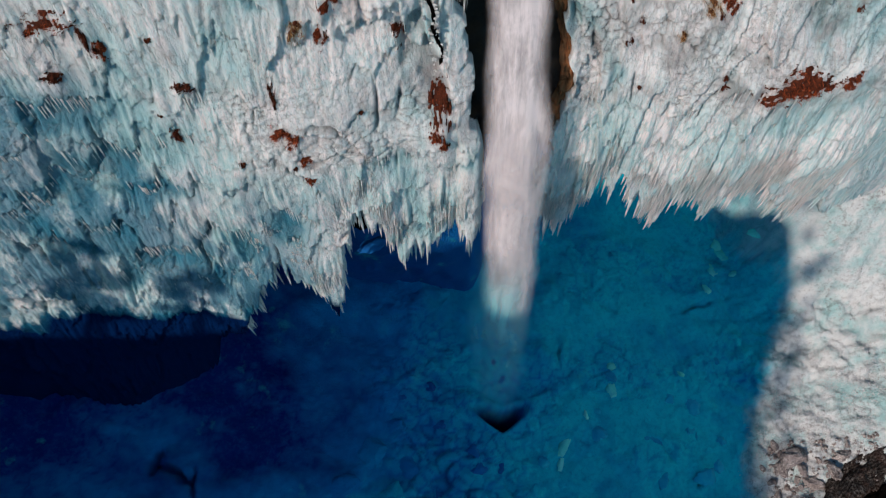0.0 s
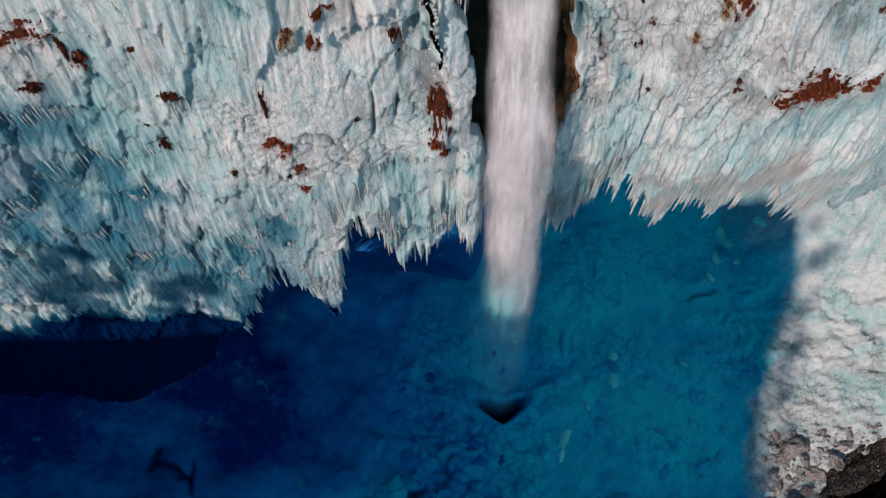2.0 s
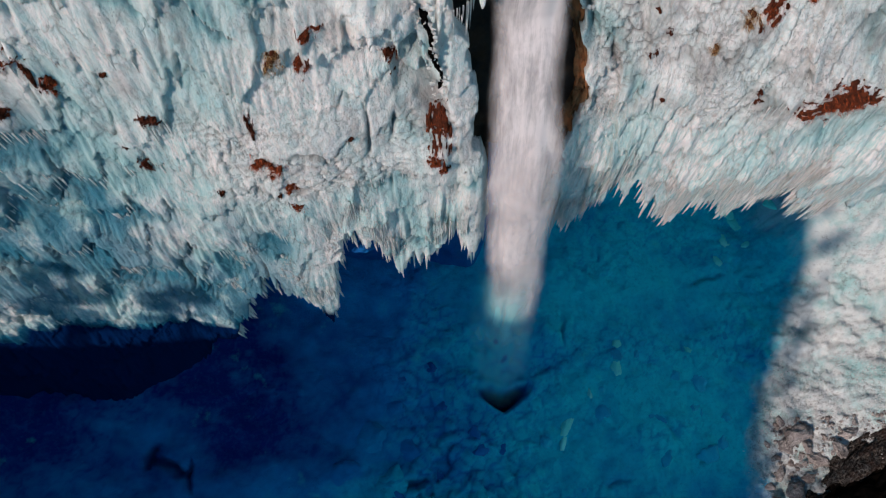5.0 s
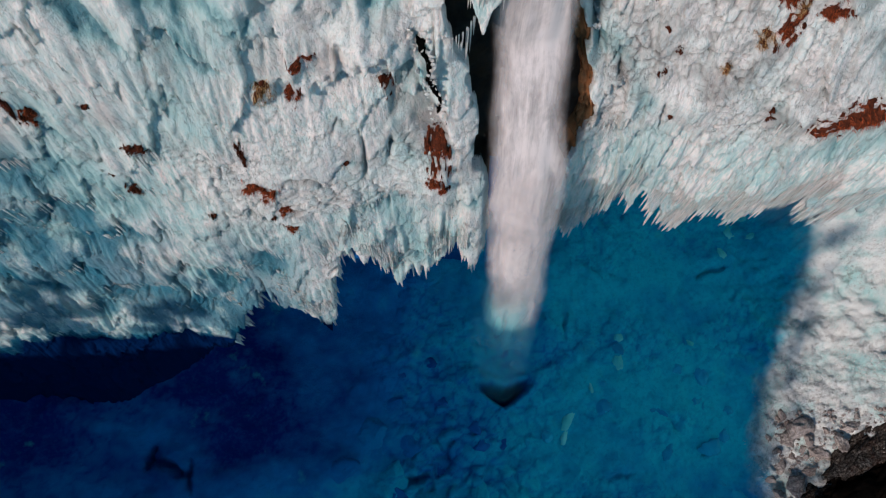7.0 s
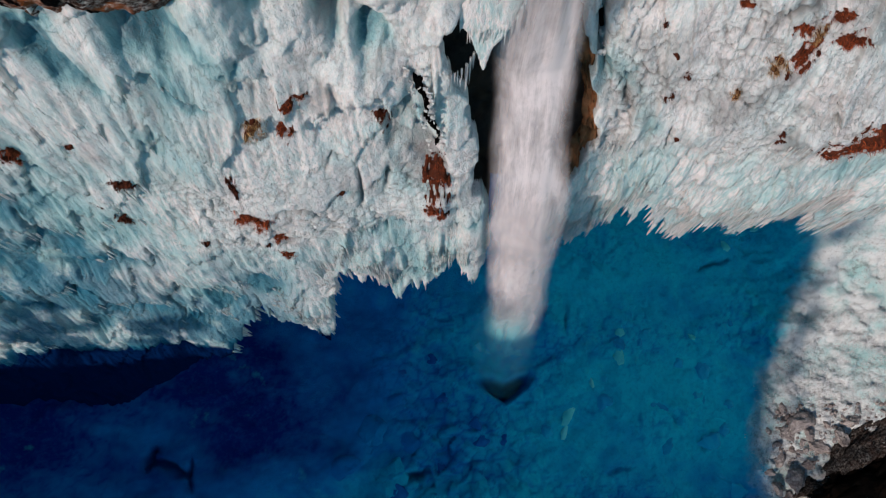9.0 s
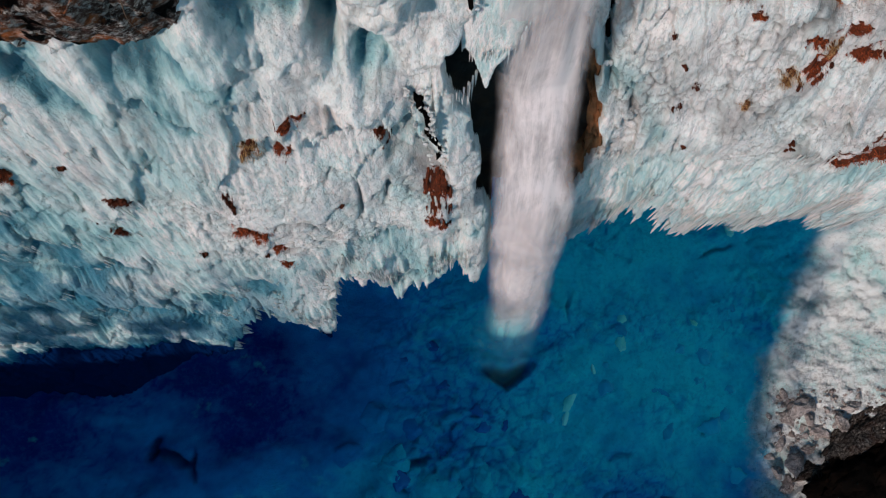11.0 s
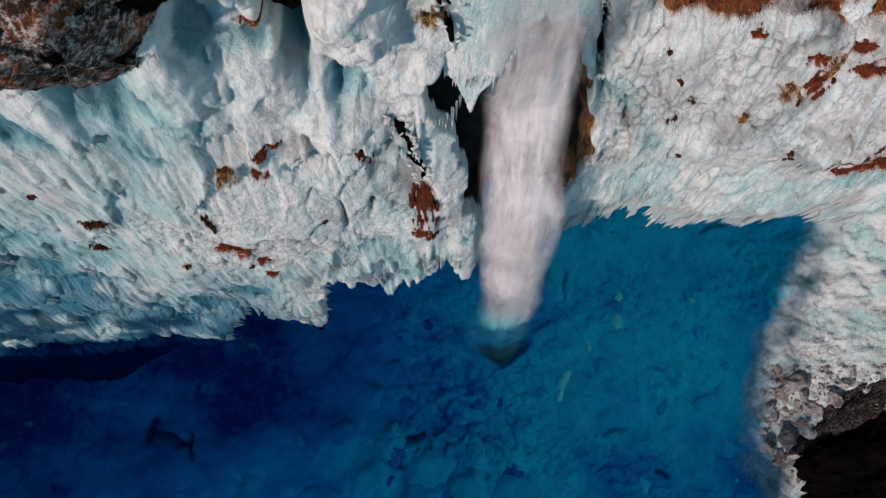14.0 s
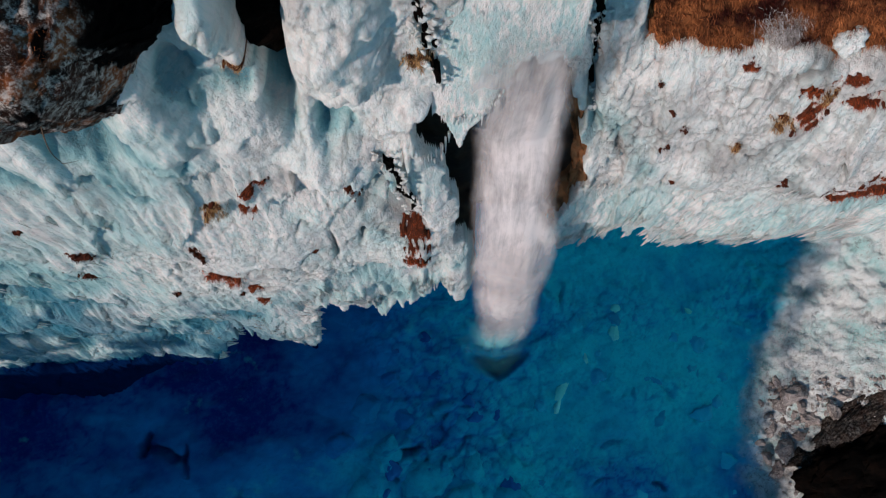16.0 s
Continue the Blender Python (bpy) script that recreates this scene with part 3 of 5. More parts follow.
# ---------------------------------------------------------------- the ground
# Open cracks in the floor: place, turn, half length, half width, depth.
CREVICES = ((-22.2, 12.3, -0.6, 1.8, 0.35, 2.2), (-23.5, 13.2, 1.2, 1.2, 0.3, 1.8), (-20.6, 11.6, 1.5, 1.6, 0.2, 1.2), (-2.2, 9.9, 0.25, 2.2, 0.4, 2.6), (-3.6, 8.6, 1.9, 1.6, 0.3, 2.0), 
            (24.0, 4.4, -0.5, 1.2, 0.25, 1.6), (19.0, 9.3, 0.1, 1.6, 0.25, 0.7), (29.2, 11.2, 0.2, 1.2, 0.2, 1.1), (31.2, 30.0, 0.15, 2.2, 0.25, 1.0),
            (17.5, 5.5, 0.4, 1.2, 0.2, 0.6), (14.4, 24.5, 1.4, 1.6, 0.2, 0.6), (24.9, 14.4, -1.0, 2.0, 0.25, 0.5))


def floor_height(x, y):
    g = np.interp(x, [-84, -40, -22, -6.6, 0, 12, 20, 28, 37, 42, 48, 60, 84], [26, 21, 14, 6.2, 3.8, 2.3, 1.2, -1.0, -1.4, 0, 3, 9, 16])
    base = g + 0.18 * (np.clip(y, -30, 45) - 14)
    pit = np.hypot((x - 7.6) / 2.1, (y - 17.6 - 0.5 * np.abs(x - 7.6)) / 0.75)
    d1, d2, val = cells(x / 3.2 + 0.7 * fbm(x / 2.5, y / 2.5, 4, 400, 0.6), y / 2.6 + 0.7 * fbm(x / 2.5, y / 2.5, 4, 404, 0.6), 401)
    slabs = 0.35 * (val - 0.5) * smooth(0.0, 0.5, d2 - d1)
    e1, e2, v2 = cells((x + 0.9 * fbm(x / 2, y / 2, 3, 422)) / 1.3, (y + 0.9 * fbm(x / 2, y / 2, 3, 424)) / 1.0, 411)
    bubbly = np.exp(-((x - 2.5) / 6.0) ** 2 - ((y - 11.0) / 5.0) ** 2)
    pebbly = bubbly + (0.25 + 0.75 * smooth(-0.1, 0.3, fbm(x / 9, y / 7, 2, 421))) * (0.35 + 0.65 * smooth(-8, 2, x))
    c1, _, v3 = cells((x + 1.2 * fbm(x / 3, y / 3, 3, 426)) / 4.2, (y + 1.2 * fbm(x / 3, y / 3, 3, 428)) / 3.2, 427)
    mounds = (0.5 + 1.1 * v3) * np.sqrt(np.clip(1 - 1.5 * c1 * c1, 0, 1)) * (np.exp(-((x + 3.0) / 7.0) ** 2 - ((y - 7.0) / 6.0) ** 2) + 0.3 * smooth(14, 4, y))
    lumps = mounds + 0.45 * np.sqrt(np.clip(1 - 1.3 * e1 * e1, 0, 1)) * (0.3 + v2) * pebbly * (0.55 + 0.45 * np.clip(bubbly, 0, 1))
    drift = 1.2 * fbm(x / 10, y / 8, 4, 431) + 0.25 * fbm(x / 1.5, y / 1.5, 4, 441) + smooth(31, 38, x) * (1.1 * fbm(x / 2.2, y / 2.0, 6, 445, 0.7) + 0.2 * np.sqrt(np.clip(1 - e1 * e1, 0, 1)) * v2 + 0.35 * billow(x / 1.6, y / 1.4, 5, 447, 0.65))
    rim = 0.35 * np.exp(-((pit - 1.6) / 0.5) ** 2)
    gap = 0.0
    for gx, gy, turn, long, wide, deep in CREVICES:
        u, v = (x - gx) * math.cos(turn) + (y - gy) * math.sin(turn), (y - gy) * math.cos(turn) - (x - gx) * math.sin(turn)
        v = v - 0.35 * vnoise(u / 0.9, u * 0, 450)
        gap = gap + deep * np.clip(1 - (u / long) ** 2, 0, 1) * np.exp(-(v / (0.8 * wide)) ** 2) - 0.5 * np.exp(-((v - 1.3) / 1.1) ** 2 - (u / long) ** 2)
    return base + slabs + lumps + drift * 0.9 + rim - gap - 6.0 * smooth(1.55, 0.3, pit)


MASSIF = [(-300, 12), (-60, 8), (-48, 4), (-38.7, 0), (-31, -10), (-26, -26), (-26, -38), (-27, -50), (-28, -60), (-34, -80), (-70, -300), (-300, -300)]


def massif_depth(x, y):
    """How far a place lies inside the sunward massif, whose rim shades the gorge; negative outside."""
    inside, near = np.zeros(x.shape, bool), np.full(x.shape, 1e9)
    for (ax, ay), (bx, by) in zip(MASSIF, MASSIF[1:] + MASSIF[:1]):
        cross = (ay > y) != (by > y)
        inside ^= cross & (x < (bx - ax) * (y - ay) / (by - ay if by != ay else 1e-9) + ax)
        u = np.clip(((x - ax) * (bx - ax) + (y - ay) * (by - ay)) / ((bx - ax) ** 2 + (by - ay) ** 2), 0, 1)
        near = np.minimum(near, np.hypot(x - ax - u * (bx - ax), y - ay - u * (by - ay)))
    return np.where(inside, near, -near)


def massif_height(x, y):
    """The massif rises inland as the sun's rays do, so that its shade ends at one line across the gorge."""
    s = (21 - y) / 0.55
    edge = np.interp(x + 0.62 * s, [-40, -30, -22, -15, -10, -7, 0, 1.2, 3.5, 5, 6, 7.2, 8.6, 9.5, 12, 14, 20, 24, 27, 31, 33.5, 36, 38, 41, 43.5, 46, 48.5, 57, 70],
                     [32, 29, 27.5, 27, 28, 30.5, 33, 37.5, 36.5, 32.5, 28.5, 25.5, 24.5, 28, 27, 25.5, 29, 26.5, 22, 15.5, 10.5, 3.4, 0, -3.2, -6.2, -11.0, -13.7, -17.5, -34])
    return np.clip(edge + 0.55 * s - 2.0, 20, 74)


def shade_tone(x, y):
    """Tone of the shade painted on the floor: deep blue in the west, green in the east, darkest in the pit and the
    seams.
    """
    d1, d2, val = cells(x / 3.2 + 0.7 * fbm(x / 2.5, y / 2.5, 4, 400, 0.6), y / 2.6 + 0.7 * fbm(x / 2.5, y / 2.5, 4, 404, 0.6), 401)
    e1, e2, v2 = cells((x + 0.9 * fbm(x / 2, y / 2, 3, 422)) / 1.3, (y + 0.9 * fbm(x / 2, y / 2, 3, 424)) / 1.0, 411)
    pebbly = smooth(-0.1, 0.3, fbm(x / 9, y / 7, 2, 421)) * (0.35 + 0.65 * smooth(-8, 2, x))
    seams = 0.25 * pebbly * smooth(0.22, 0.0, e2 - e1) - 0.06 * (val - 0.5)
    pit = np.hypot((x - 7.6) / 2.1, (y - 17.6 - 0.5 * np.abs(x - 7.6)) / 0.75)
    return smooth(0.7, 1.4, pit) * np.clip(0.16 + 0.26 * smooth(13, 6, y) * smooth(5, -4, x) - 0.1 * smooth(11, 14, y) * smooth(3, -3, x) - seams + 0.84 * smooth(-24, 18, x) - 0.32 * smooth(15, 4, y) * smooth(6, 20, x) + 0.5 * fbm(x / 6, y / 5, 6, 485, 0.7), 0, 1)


def ground_height(x, y):
    z = floor_height(np.clip(x, -84, 84), np.clip(y, -90, 60))
    talus = smooth(35, 43, x) * 2.0 * np.clip(y - 29, 0, 14)
    z = z + talus
    deep = massif_depth(x + 1.5 * vnoise(x / 6, y / 6, 470), y + 1.5 * vnoise(x / 6, y / 6, 471))
    m = smooth(-1.5, 1.5, deep)
    z = z * (1 - m) + (massif_height(x, y) + 0.8 * fbm(x / 8, y / 8, 3, 460)) * m
    west = smooth(-48, -60, x) * (1 - m)
    z = z * (1 - west) + 43 * west
    right = smooth(62, 84, x)
    z = z * (1 - right) + (30 + 6 * fbm(x / 40, y / 40, 3, 461)) * right
    rear = smooth(-70, -110, y) * (1 - m)
    z = z * (1 - rear) + (14 + 5 * fbm(x / 40, y / 40, 3, 462)) * rear
    north = smooth(51, 58, y)
    return z * (1 - north) + (60 + 4 * fbm(x / 40, y / 40, 3, 463)) * north


def frost_shade_line(y):
    """Where the white snow of the bank begins, over y; it follows the edge of the cast shade."""
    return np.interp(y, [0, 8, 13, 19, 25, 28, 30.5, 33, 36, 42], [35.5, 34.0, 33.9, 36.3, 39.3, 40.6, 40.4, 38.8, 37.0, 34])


xs, ys = steps(-38, 52, 0.2, -900, 900, 1.18), steps(0, 38, 0.2, -900, 900, 1.1)
X, Y = np.meshgrid(xs, ys)
# White ends near the shade's edge; far shaded frost is tinted with the floor's blue.
frost = np.maximum(smooth(-1.2, 1.2, X - frost_shade_line(Y) + 2.8 * fbm(X / 4, Y / 4, 5, 480, 0.65)), np.maximum(smooth(60, 80, np.abs(X)), smooth(-15, -30, Y)))
ground = link("ground", sheet("ground", np.stack([X, Y, ground_height(X, Y)], -1), marks={"frost": frost * (1 - 0.35 * smooth(27, 31, Y) * smooth(42, 36, X)), "shade_tone": shade_tone(X, Y), "grit": smooth(17, 12, Y + 4 * fbm(X / 3, Y / 3, 4, 490) + 0.5 * (X - 38)) * smooth(30, 34, X)}), SNOW)
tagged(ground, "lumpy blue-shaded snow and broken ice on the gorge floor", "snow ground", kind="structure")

# ---------------------------------------------------------------- the waterfall
# Height, middle and half width of the falling water.
FALL = ((3, 7.2, 1.3), (12, 7.0, 1.6), (22, 6.6, 2.0), (28, 6.35, 2.2), (35, 6.1, 2.1), (40, 6.05, 2.1), (44, 5.9, 2.1), (48, 5.62, 2.02), (51, 5.6, 1.85), (55, 5.2, 1.75), (60, 4.9, 1.5))
SPREAD = ((3, 7.0, 2.2), (12, 6.6, 2.5), (22, 5.9, 2.7), (28, 5.6, 2.6), (36, 5.5, 2.2), (46, 5.6, 2.0))


def fall_depth(z):
    s = np.sqrt(np.clip((52.5 - z) / 47.5, 0, 1))
    return np.minimum(29.2 - 10.9 * s, 27.5)


def fall_sheet(name, mat, shape, depth, top, bottom, phase, fade_top, levels, label):
    """One veil of the fall, bowed towards the gorge; levels: its density over height."""
    A, Z = np.meshgrid(np.linspace(-1, 1, 45), np.linspace(bottom, top, 110))
    heights = [v[0] for v in shape]
    cx, w = np.interp(Z, heights, [v[1] for v in shape]), np.interp(Z, heights, [v[2] for v in shape])
    X = cx + w * A + 0.14 * fbm(A * 2 + phase, Z / 5, 3, 500 + phase) * w
    Y = fall_depth(Z) - depth * np.sqrt(np.clip(1 - A * A, 0, 1)) + 0.10 * fbm(A * 4 + phase, Z / 7, 2, 510 + phase)
    rim = np.abs(A + 0.22 * fbm(A * 2.5, Z / 3.5, 4, 520 + phase, 0.6))
    body = smooth(1.0, 0.45, rim) * smooth(1.0, 0.85, np.abs(A)) * np.interp(Z, [v[0] for v in levels], [v[1] for v in levels]) * smooth(top, top - fade_top, Z)
    tagged(link(name, sheet(name, np.stack([X, Y, Z], -1), marks={"body": body}), mat, waterfall), label)


waterfall = tagged(new("waterfall"), "pale pink-white water falling through a gap in the ice", "waterfall")
fall_sheet("water_sheet", WATER, FALL, 0.0, 60.5, 15.5, 0, 3.5, ((18, 0), (22, 0.08), (29, 0.6), (40, 1), (52, 1), (60, 0.8)), "torn sheet of white water")
fall_sheet("water_sheet", WATER, FALL, 0.4, 59.0, 15.5, 1, 3.5, ((18, 0), (22, 0.08), (29, 0.6), (40, 1), (52, 0.9), (60, 0.6)), "torn sheet of white water")
fall_sheet("mist_veil", MIST, FALL, 0.9, 46.5, 15.5, 2, 6.0, ((19, 0), (22.5, 0.16), (27, 0.75), (44, 1)), "soft pale veil of mist")
fall_sheet("mist_veil", MIST, FALL, 1.3, 45.5, 15.5, 3, 7.0, ((19, 0), (22.5, 0.16), (27, 0.75), (44, 1)), "soft pale veil of mist")
fall_sheet("spray_veil", SHADED_SPRAY, SPREAD, 1.6, 36.0, 6, 7, 7.0, ((6, 0), (10, 0.35), (18, 0.65), (24, 0.95), (36, 0.5)), "thin spray, coloured blue-green as if in shade")

# ---------------------------------------------------------------- ice above the fall
def wall_place(x, z):
    """A place on the ice, on the wall that stands there."""
    x, z = np.asarray(x, float), np.asarray(z, float)
    return np.where(x < 6, left_wall(x, z)[0], right_wall(x, z)[0])


xs, zs = np.arange(2.4, 6.9, 0.07), np.arange(52, 65, 0.08)
X, Z = np.meshgrid(xs, zs)
relief, crust, dirt_shade = ice_relief(X, Z, 330, 0.1)
Y = 27.9 + 0.3 * (Z - 57) + 0.10 * np.abs(X - 4) - 0.25 * relief
lip = 57.0 - 2.3 * smooth(5.4, 3.8, X) - 1.0 * smooth(6.6, 7.6, X) - 1.5 * np.exp(-((X - 3.25) / 0.4) ** 2) + 0.2 * vnoise(X / 0.3, X * 0, 331) + 0.15 * vnoise(X / 0.14, X * 0, 332)
under = np.maximum(0, lip - Z)
P = np.stack([X, Y + 1.2 * under, Z + under], -1)
ice_apron = link("ice_apron", sheet("ice_apron", P, (under < 1.0)[:-1, :-1], marks={"snow": crust * 0.5}), ICE)
tagged(ice_apron, "striated pale ice draped above the falling water", "ice", kind="structure")

# The rusty rock that shows beside the fall.
zs, us = np.arange(40.5, 52.6, 0.1), np.linspace(0, 1, 14)
U, Z = np.meshgrid(us, zs)
edge = slot_right(Z)
X = edge - 0.62 + 0.55 * U + 0.25 * fbm(Z / 0.7, U * 3, 5, 340, 0.7)
Y = right_wall(edge + 0.1, Z)[0] + 0.9 - 0.4 * U + 0.6 * fbm(Z / 0.6, U * 4, 5, 341, 0.7)
rock_jamb = link("rock_jamb", sheet("rock_jamb", np.stack([X, Y, Z], -1), back=(0.8, 1.2, 0)), ROCK_RUST, shade=False)
tagged(rock_jamb, "rust-brown rock edge beside the falling water", "rock", kind="structure")

xs, zs = np.arange(0.8, 10.2, 0.2), np.arange(36.1, 58, 0.2)
X, Z = np.meshgrid(xs, zs)
Y = 27.3 + 0.3 * (Z - 41) + 0.5 * fbm(X / 1.3, Z / 1.6, 5, 360, 0.6)
rock_chute = link("rock_chute", sheet("rock_chute", np.stack([X, Y, Z], -1), ((Z > 40.5) | (X < 4.3))[:-1, :-1], back=(0, 2.0, 0)), ROCK_DARK, shade=False)
tagged(rock_chute, "black wet rock behind the falling water", "rock", kind="structure")

# ---------------------------------------------------------------- icicles
def icicle_mesh(seed):
    """A hanging icicle one metre long and 0.1 m thick at its root."""
    r = random.Random(seed)
    verts, faces, n, rings = [], [], 6, 6
    bend = (r.uniform(-0.03, 0.03), r.uniform(-0.03, 0.03))
    for k in range(rings):
        u = k / (rings - 1)
        w = 0.1 * (1 - u) ** 0.75 * (1 + r.uniform(-0.22, 0.22)) + 0.004 if k else 0.01
        for j in range(n):
            a = 2 * math.pi * j / n
            verts.append((w * math.cos(a) + bend[0] * u * u, w * math.sin(a) + bend[1] * u * u, -u))
    for k in range(rings - 1):
        for j in range(n):
            faces.append((k * n + j, k * n + (j + 1) % n, (k + 1) * n + (j + 1) % n, (k + 1) * n + j))
    mesh = raw("icicle", verts, faces)
    mesh.materials.append(ICE)
    attribute(mesh, "snow", [0.2] * len(verts))
    return mesh


ICICLES = [icicle_mesh(k) for k in range(8)]


def fringe(wall, table, lo, hi, count, seed):
    r = random.Random(seed)
    for k in range(count):
        x = r.uniform(lo, hi)
        z = float(low_edge(np.array([x]), table)[0]) + r.uniform(0.5, 1.3)
        y = float(wall_place(x, z)) + r.uniform(0.12, 0.5)
        ob = link("icicle", ICICLES[r.randrange(8)], None, wall)
        long = r.uniform(1.4, 3.2) * (1.35 if r.random() < 0.15 else 1)
        thick = r.uniform(0.8, 1.9)
        ob.matrix_basis = Matrix.LocRotScale((x, y, z), Euler((r.uniform(-0.05, 0.05), r.uniform(-0.05, 0.05), r.uniform(0, 6))), (thick, thick, long))


def hang(parent, place, lo, hi, count, seed, size):
    """A short row of icicles under a lip; place gives a point of the lip for each x."""
    r = random.Random(seed)
    for k in range(count):
        x = r.uniform(lo, hi)
        y, z = place(x)
        ob = link("icicle", ICICLES[r.randrange(8)], None, parent)
        thick = size * r.uniform(0.35, 0.8)
        ob.matrix_basis = Matrix.LocRotScale((x, y + r.uniform(-0.05, 0.2), z + r.uniform(0.1, 0.3)), Euler((r.uniform(-0.05, 0.05), r.uniform(-0.05, 0.05), r.uniform(0, 6))), (thick, thick, size * r.uniform(0.7, 1.6)))


hang(ice_apron, lambda x: (27.75 + 0.3 * (57.0 - 2.3 * float(smooth(5.4, 3.8, x)) - 57) + 0.1 * abs(x - 4), 57.0 - 2.3 * float(smooth(5.4, 3.8, x))), 2.7, 5.2, 46, 13, 0.9)
hang(wall_right, lambda x: (float(wall_place(x, 44.6 - 0.55 * (x - 9))) - 0.12, 44.6 - 0.55 * (x - 9)), 9.0, 12.2, 30, 14, 0.6)
fringe(wall_left, LEFT_LOW, -13.2, 4.1, 290, 11)
fringe(wall_right, RIGHT_LOW, 7.9, 30, 265, 12)


def tier_icicles(wall, shape, table, lo, hi, bottom, top, seed, count, rng, long=1.0, ribs=False):
    """Short icicles that hang from the lower edges of the clumps, too many to count: one joined mesh."""
    X, Z = np.meshgrid(np.arange(lo, hi, 0.11), np.arange(bottom, top, 0.12))
    i, f, amp = shingles(X, Z, seed)[3]
    step = (i[1:] > i[:-1]) & (amp[1:] > 0.3) & (Z[1:] > low_edge(X[1:], table) + 0.6)
    if ribs:
        over = Z[1:] - low_edge(X[1:], table)
        step = (fbm(X / 1.6, Z / 2.6, 3, seed + 7) > -0.1)[1:] & (over > 1.2) & (over < 4.5)
    rows = np.argwhere(step)
    r = np.random.RandomState(rng)
    rows = rows[r.permutation(len(rows))[:count]]
    x, z = X[rows[:, 0], rows[:, 1]] + r.uniform(-0.05, 0.05, len(rows)), Z[rows[:, 0] + 1, rows[:, 1]] + r.uniform(0.05, 0.4, len(rows))
    y, crust, dirt_shade = shape(x, z)
    y = y + (r.uniform(-0.02, 0.04, len(rows)) if ribs else r.uniform(0.05, 0.16, len(rows)))
    drop, w = long * r.uniform(0.45, 1.7, len(rows)) ** 1.3, r.uniform(0.022, 0.06, len(rows))
    verts, n = [], 5
    for u, k in ((0.0, 0.9), (0.25, 1.0), (0.65, 0.6), (1.0, 0.06)):
        for j in range(n):
            a = 2 * math.pi * j / n
            verts.append(np.stack([x + w * k * math.cos(a), y + w * k * math.sin(a) - 0.05 * u, z - u * drop], -1))
    V = np.stack(verts, 1).reshape(-1, 3)
    quads = np.array([(q * n + j, q * n + (j + 1) % n, (q + 1) * n + (j + 1) % n, (q + 1) * n + j) for q in range(3) for j in range(n)])
    F = (quads[None] + (np.arange(len(rows)) * 4 * n)[:, None, None]).reshape(-1, 4)
    mesh = raw("icicle_fringe", V, F)
    attribute(mesh, "snow", np.repeat(r.uniform(0.2, 0.9, len(rows)), 4 * n))
    attribute(mesh, "tier", np.repeat(r.uniform(0, 1, len(rows)), 4 * n))
    tagged(link("icicle_fringe", mesh, ICE, wall), "short pale icicles under the ledges of the ice", kind="stuff")


tier_icicles(wall_left, left_wall, LEFT_LOW, -25, 3.0, 31, 57, 400, 5500, 3, 1.1)
tier_icicles(wall_left, left_wall, LEFT_LOW, -12, 3.0, 30, 46, 400, 1500, 5, 1.4, True)
tier_icicles(wall_right, right_wall, RIGHT_LOW, 9, 30, 30, 43, 500, 1800, 6, 1.6, True)
tier_icicles(wall_right, right_wall, RIGHT_LOW, 10, 30, 34, 46, 500, 1800, 4, 1.2)

# ---------------------------------------------------------------- grass and rock on the ice
def plain_material(name, a, c, scale, roughness=0.85, blade=False, span=(0.3, 0.7)):
    m, n, l, b = material(name, roughness, 0.15)
    col = ramp(n, l, noise_node(n, l, scale, 5, 0.7), [(span[0], a), (span[1], c)])
    if blade:
        g = n.new("ShaderNodeNewGeometry")
        col = mix(n, l, 1.0, col, ramp(n, l, g.outputs["Random Per Island"], [(0.0, (0.35, 0.28, 0.25)), (0.6, (1.0, 1.0, 1.0)), (1.0, (1.9, 1.9, 2.0))]), "MULTIPLY")
    l.new(col, b.inputs["Base Color"])
    return m


GRASS = plain_material("dry_red_grass", (0.08, 0.014, 0.006), (0.50, 0.10, 0.03), 3.0, blade=True)
STRAW = plain_material("dry_straw_grass", (0.20, 0.09, 0.03), (0.55, 0.33, 0.15), 3.0, blade=True)
SLOPE_GRASS = plain_material("slope_grass", (0.035, 0.005, 0.003), (0.35, 0.115, 0.04), 0.6, blade=True, span=(0.41, 0.60))
SOIL = plain_material("dark_peat", (0.010, 0.0035, 0.002), (0.12, 0.026, 0.010), 3.5)


def blades(name, spots, size, r, out=(0, -1, 0.15), fat=1.0):
    """Bent blades of grass that grow at the given spots."""
    verts, faces = [], []
    for p in spots:
        way = Vector((r.gauss(0, 0.5), r.gauss(0, 0.4), r.gauss(-0.1, 0.5))) + Vector(out)
        way.normalize()
        side = way.orthogonal().normalized()
        side.rotate(Matrix.Rotation(r.uniform(0, 6.28), 3, way))
        long, w = size * r.uniform(0.5, 1.3), fat * size * r.uniform(0.02, 0.05)
        tip = Vector(p) + way * long + Vector((0, 0, -0.35 * long))
        mid = Vector(p) + way * long * 0.55
        k = len(verts)
        verts += [Vector(p) - side * w, Vector(p) + side * w, mid + side * w * 0.8, mid - side * w * 0.8, tip + side * w * 0.15, tip - side * w * 0.15]
        faces += [(k, k + 1, k + 2, k + 3), (k + 3, k + 2, k + 4, k + 5)]
    return raw(name, [tuple(v) for v in verts], faces)


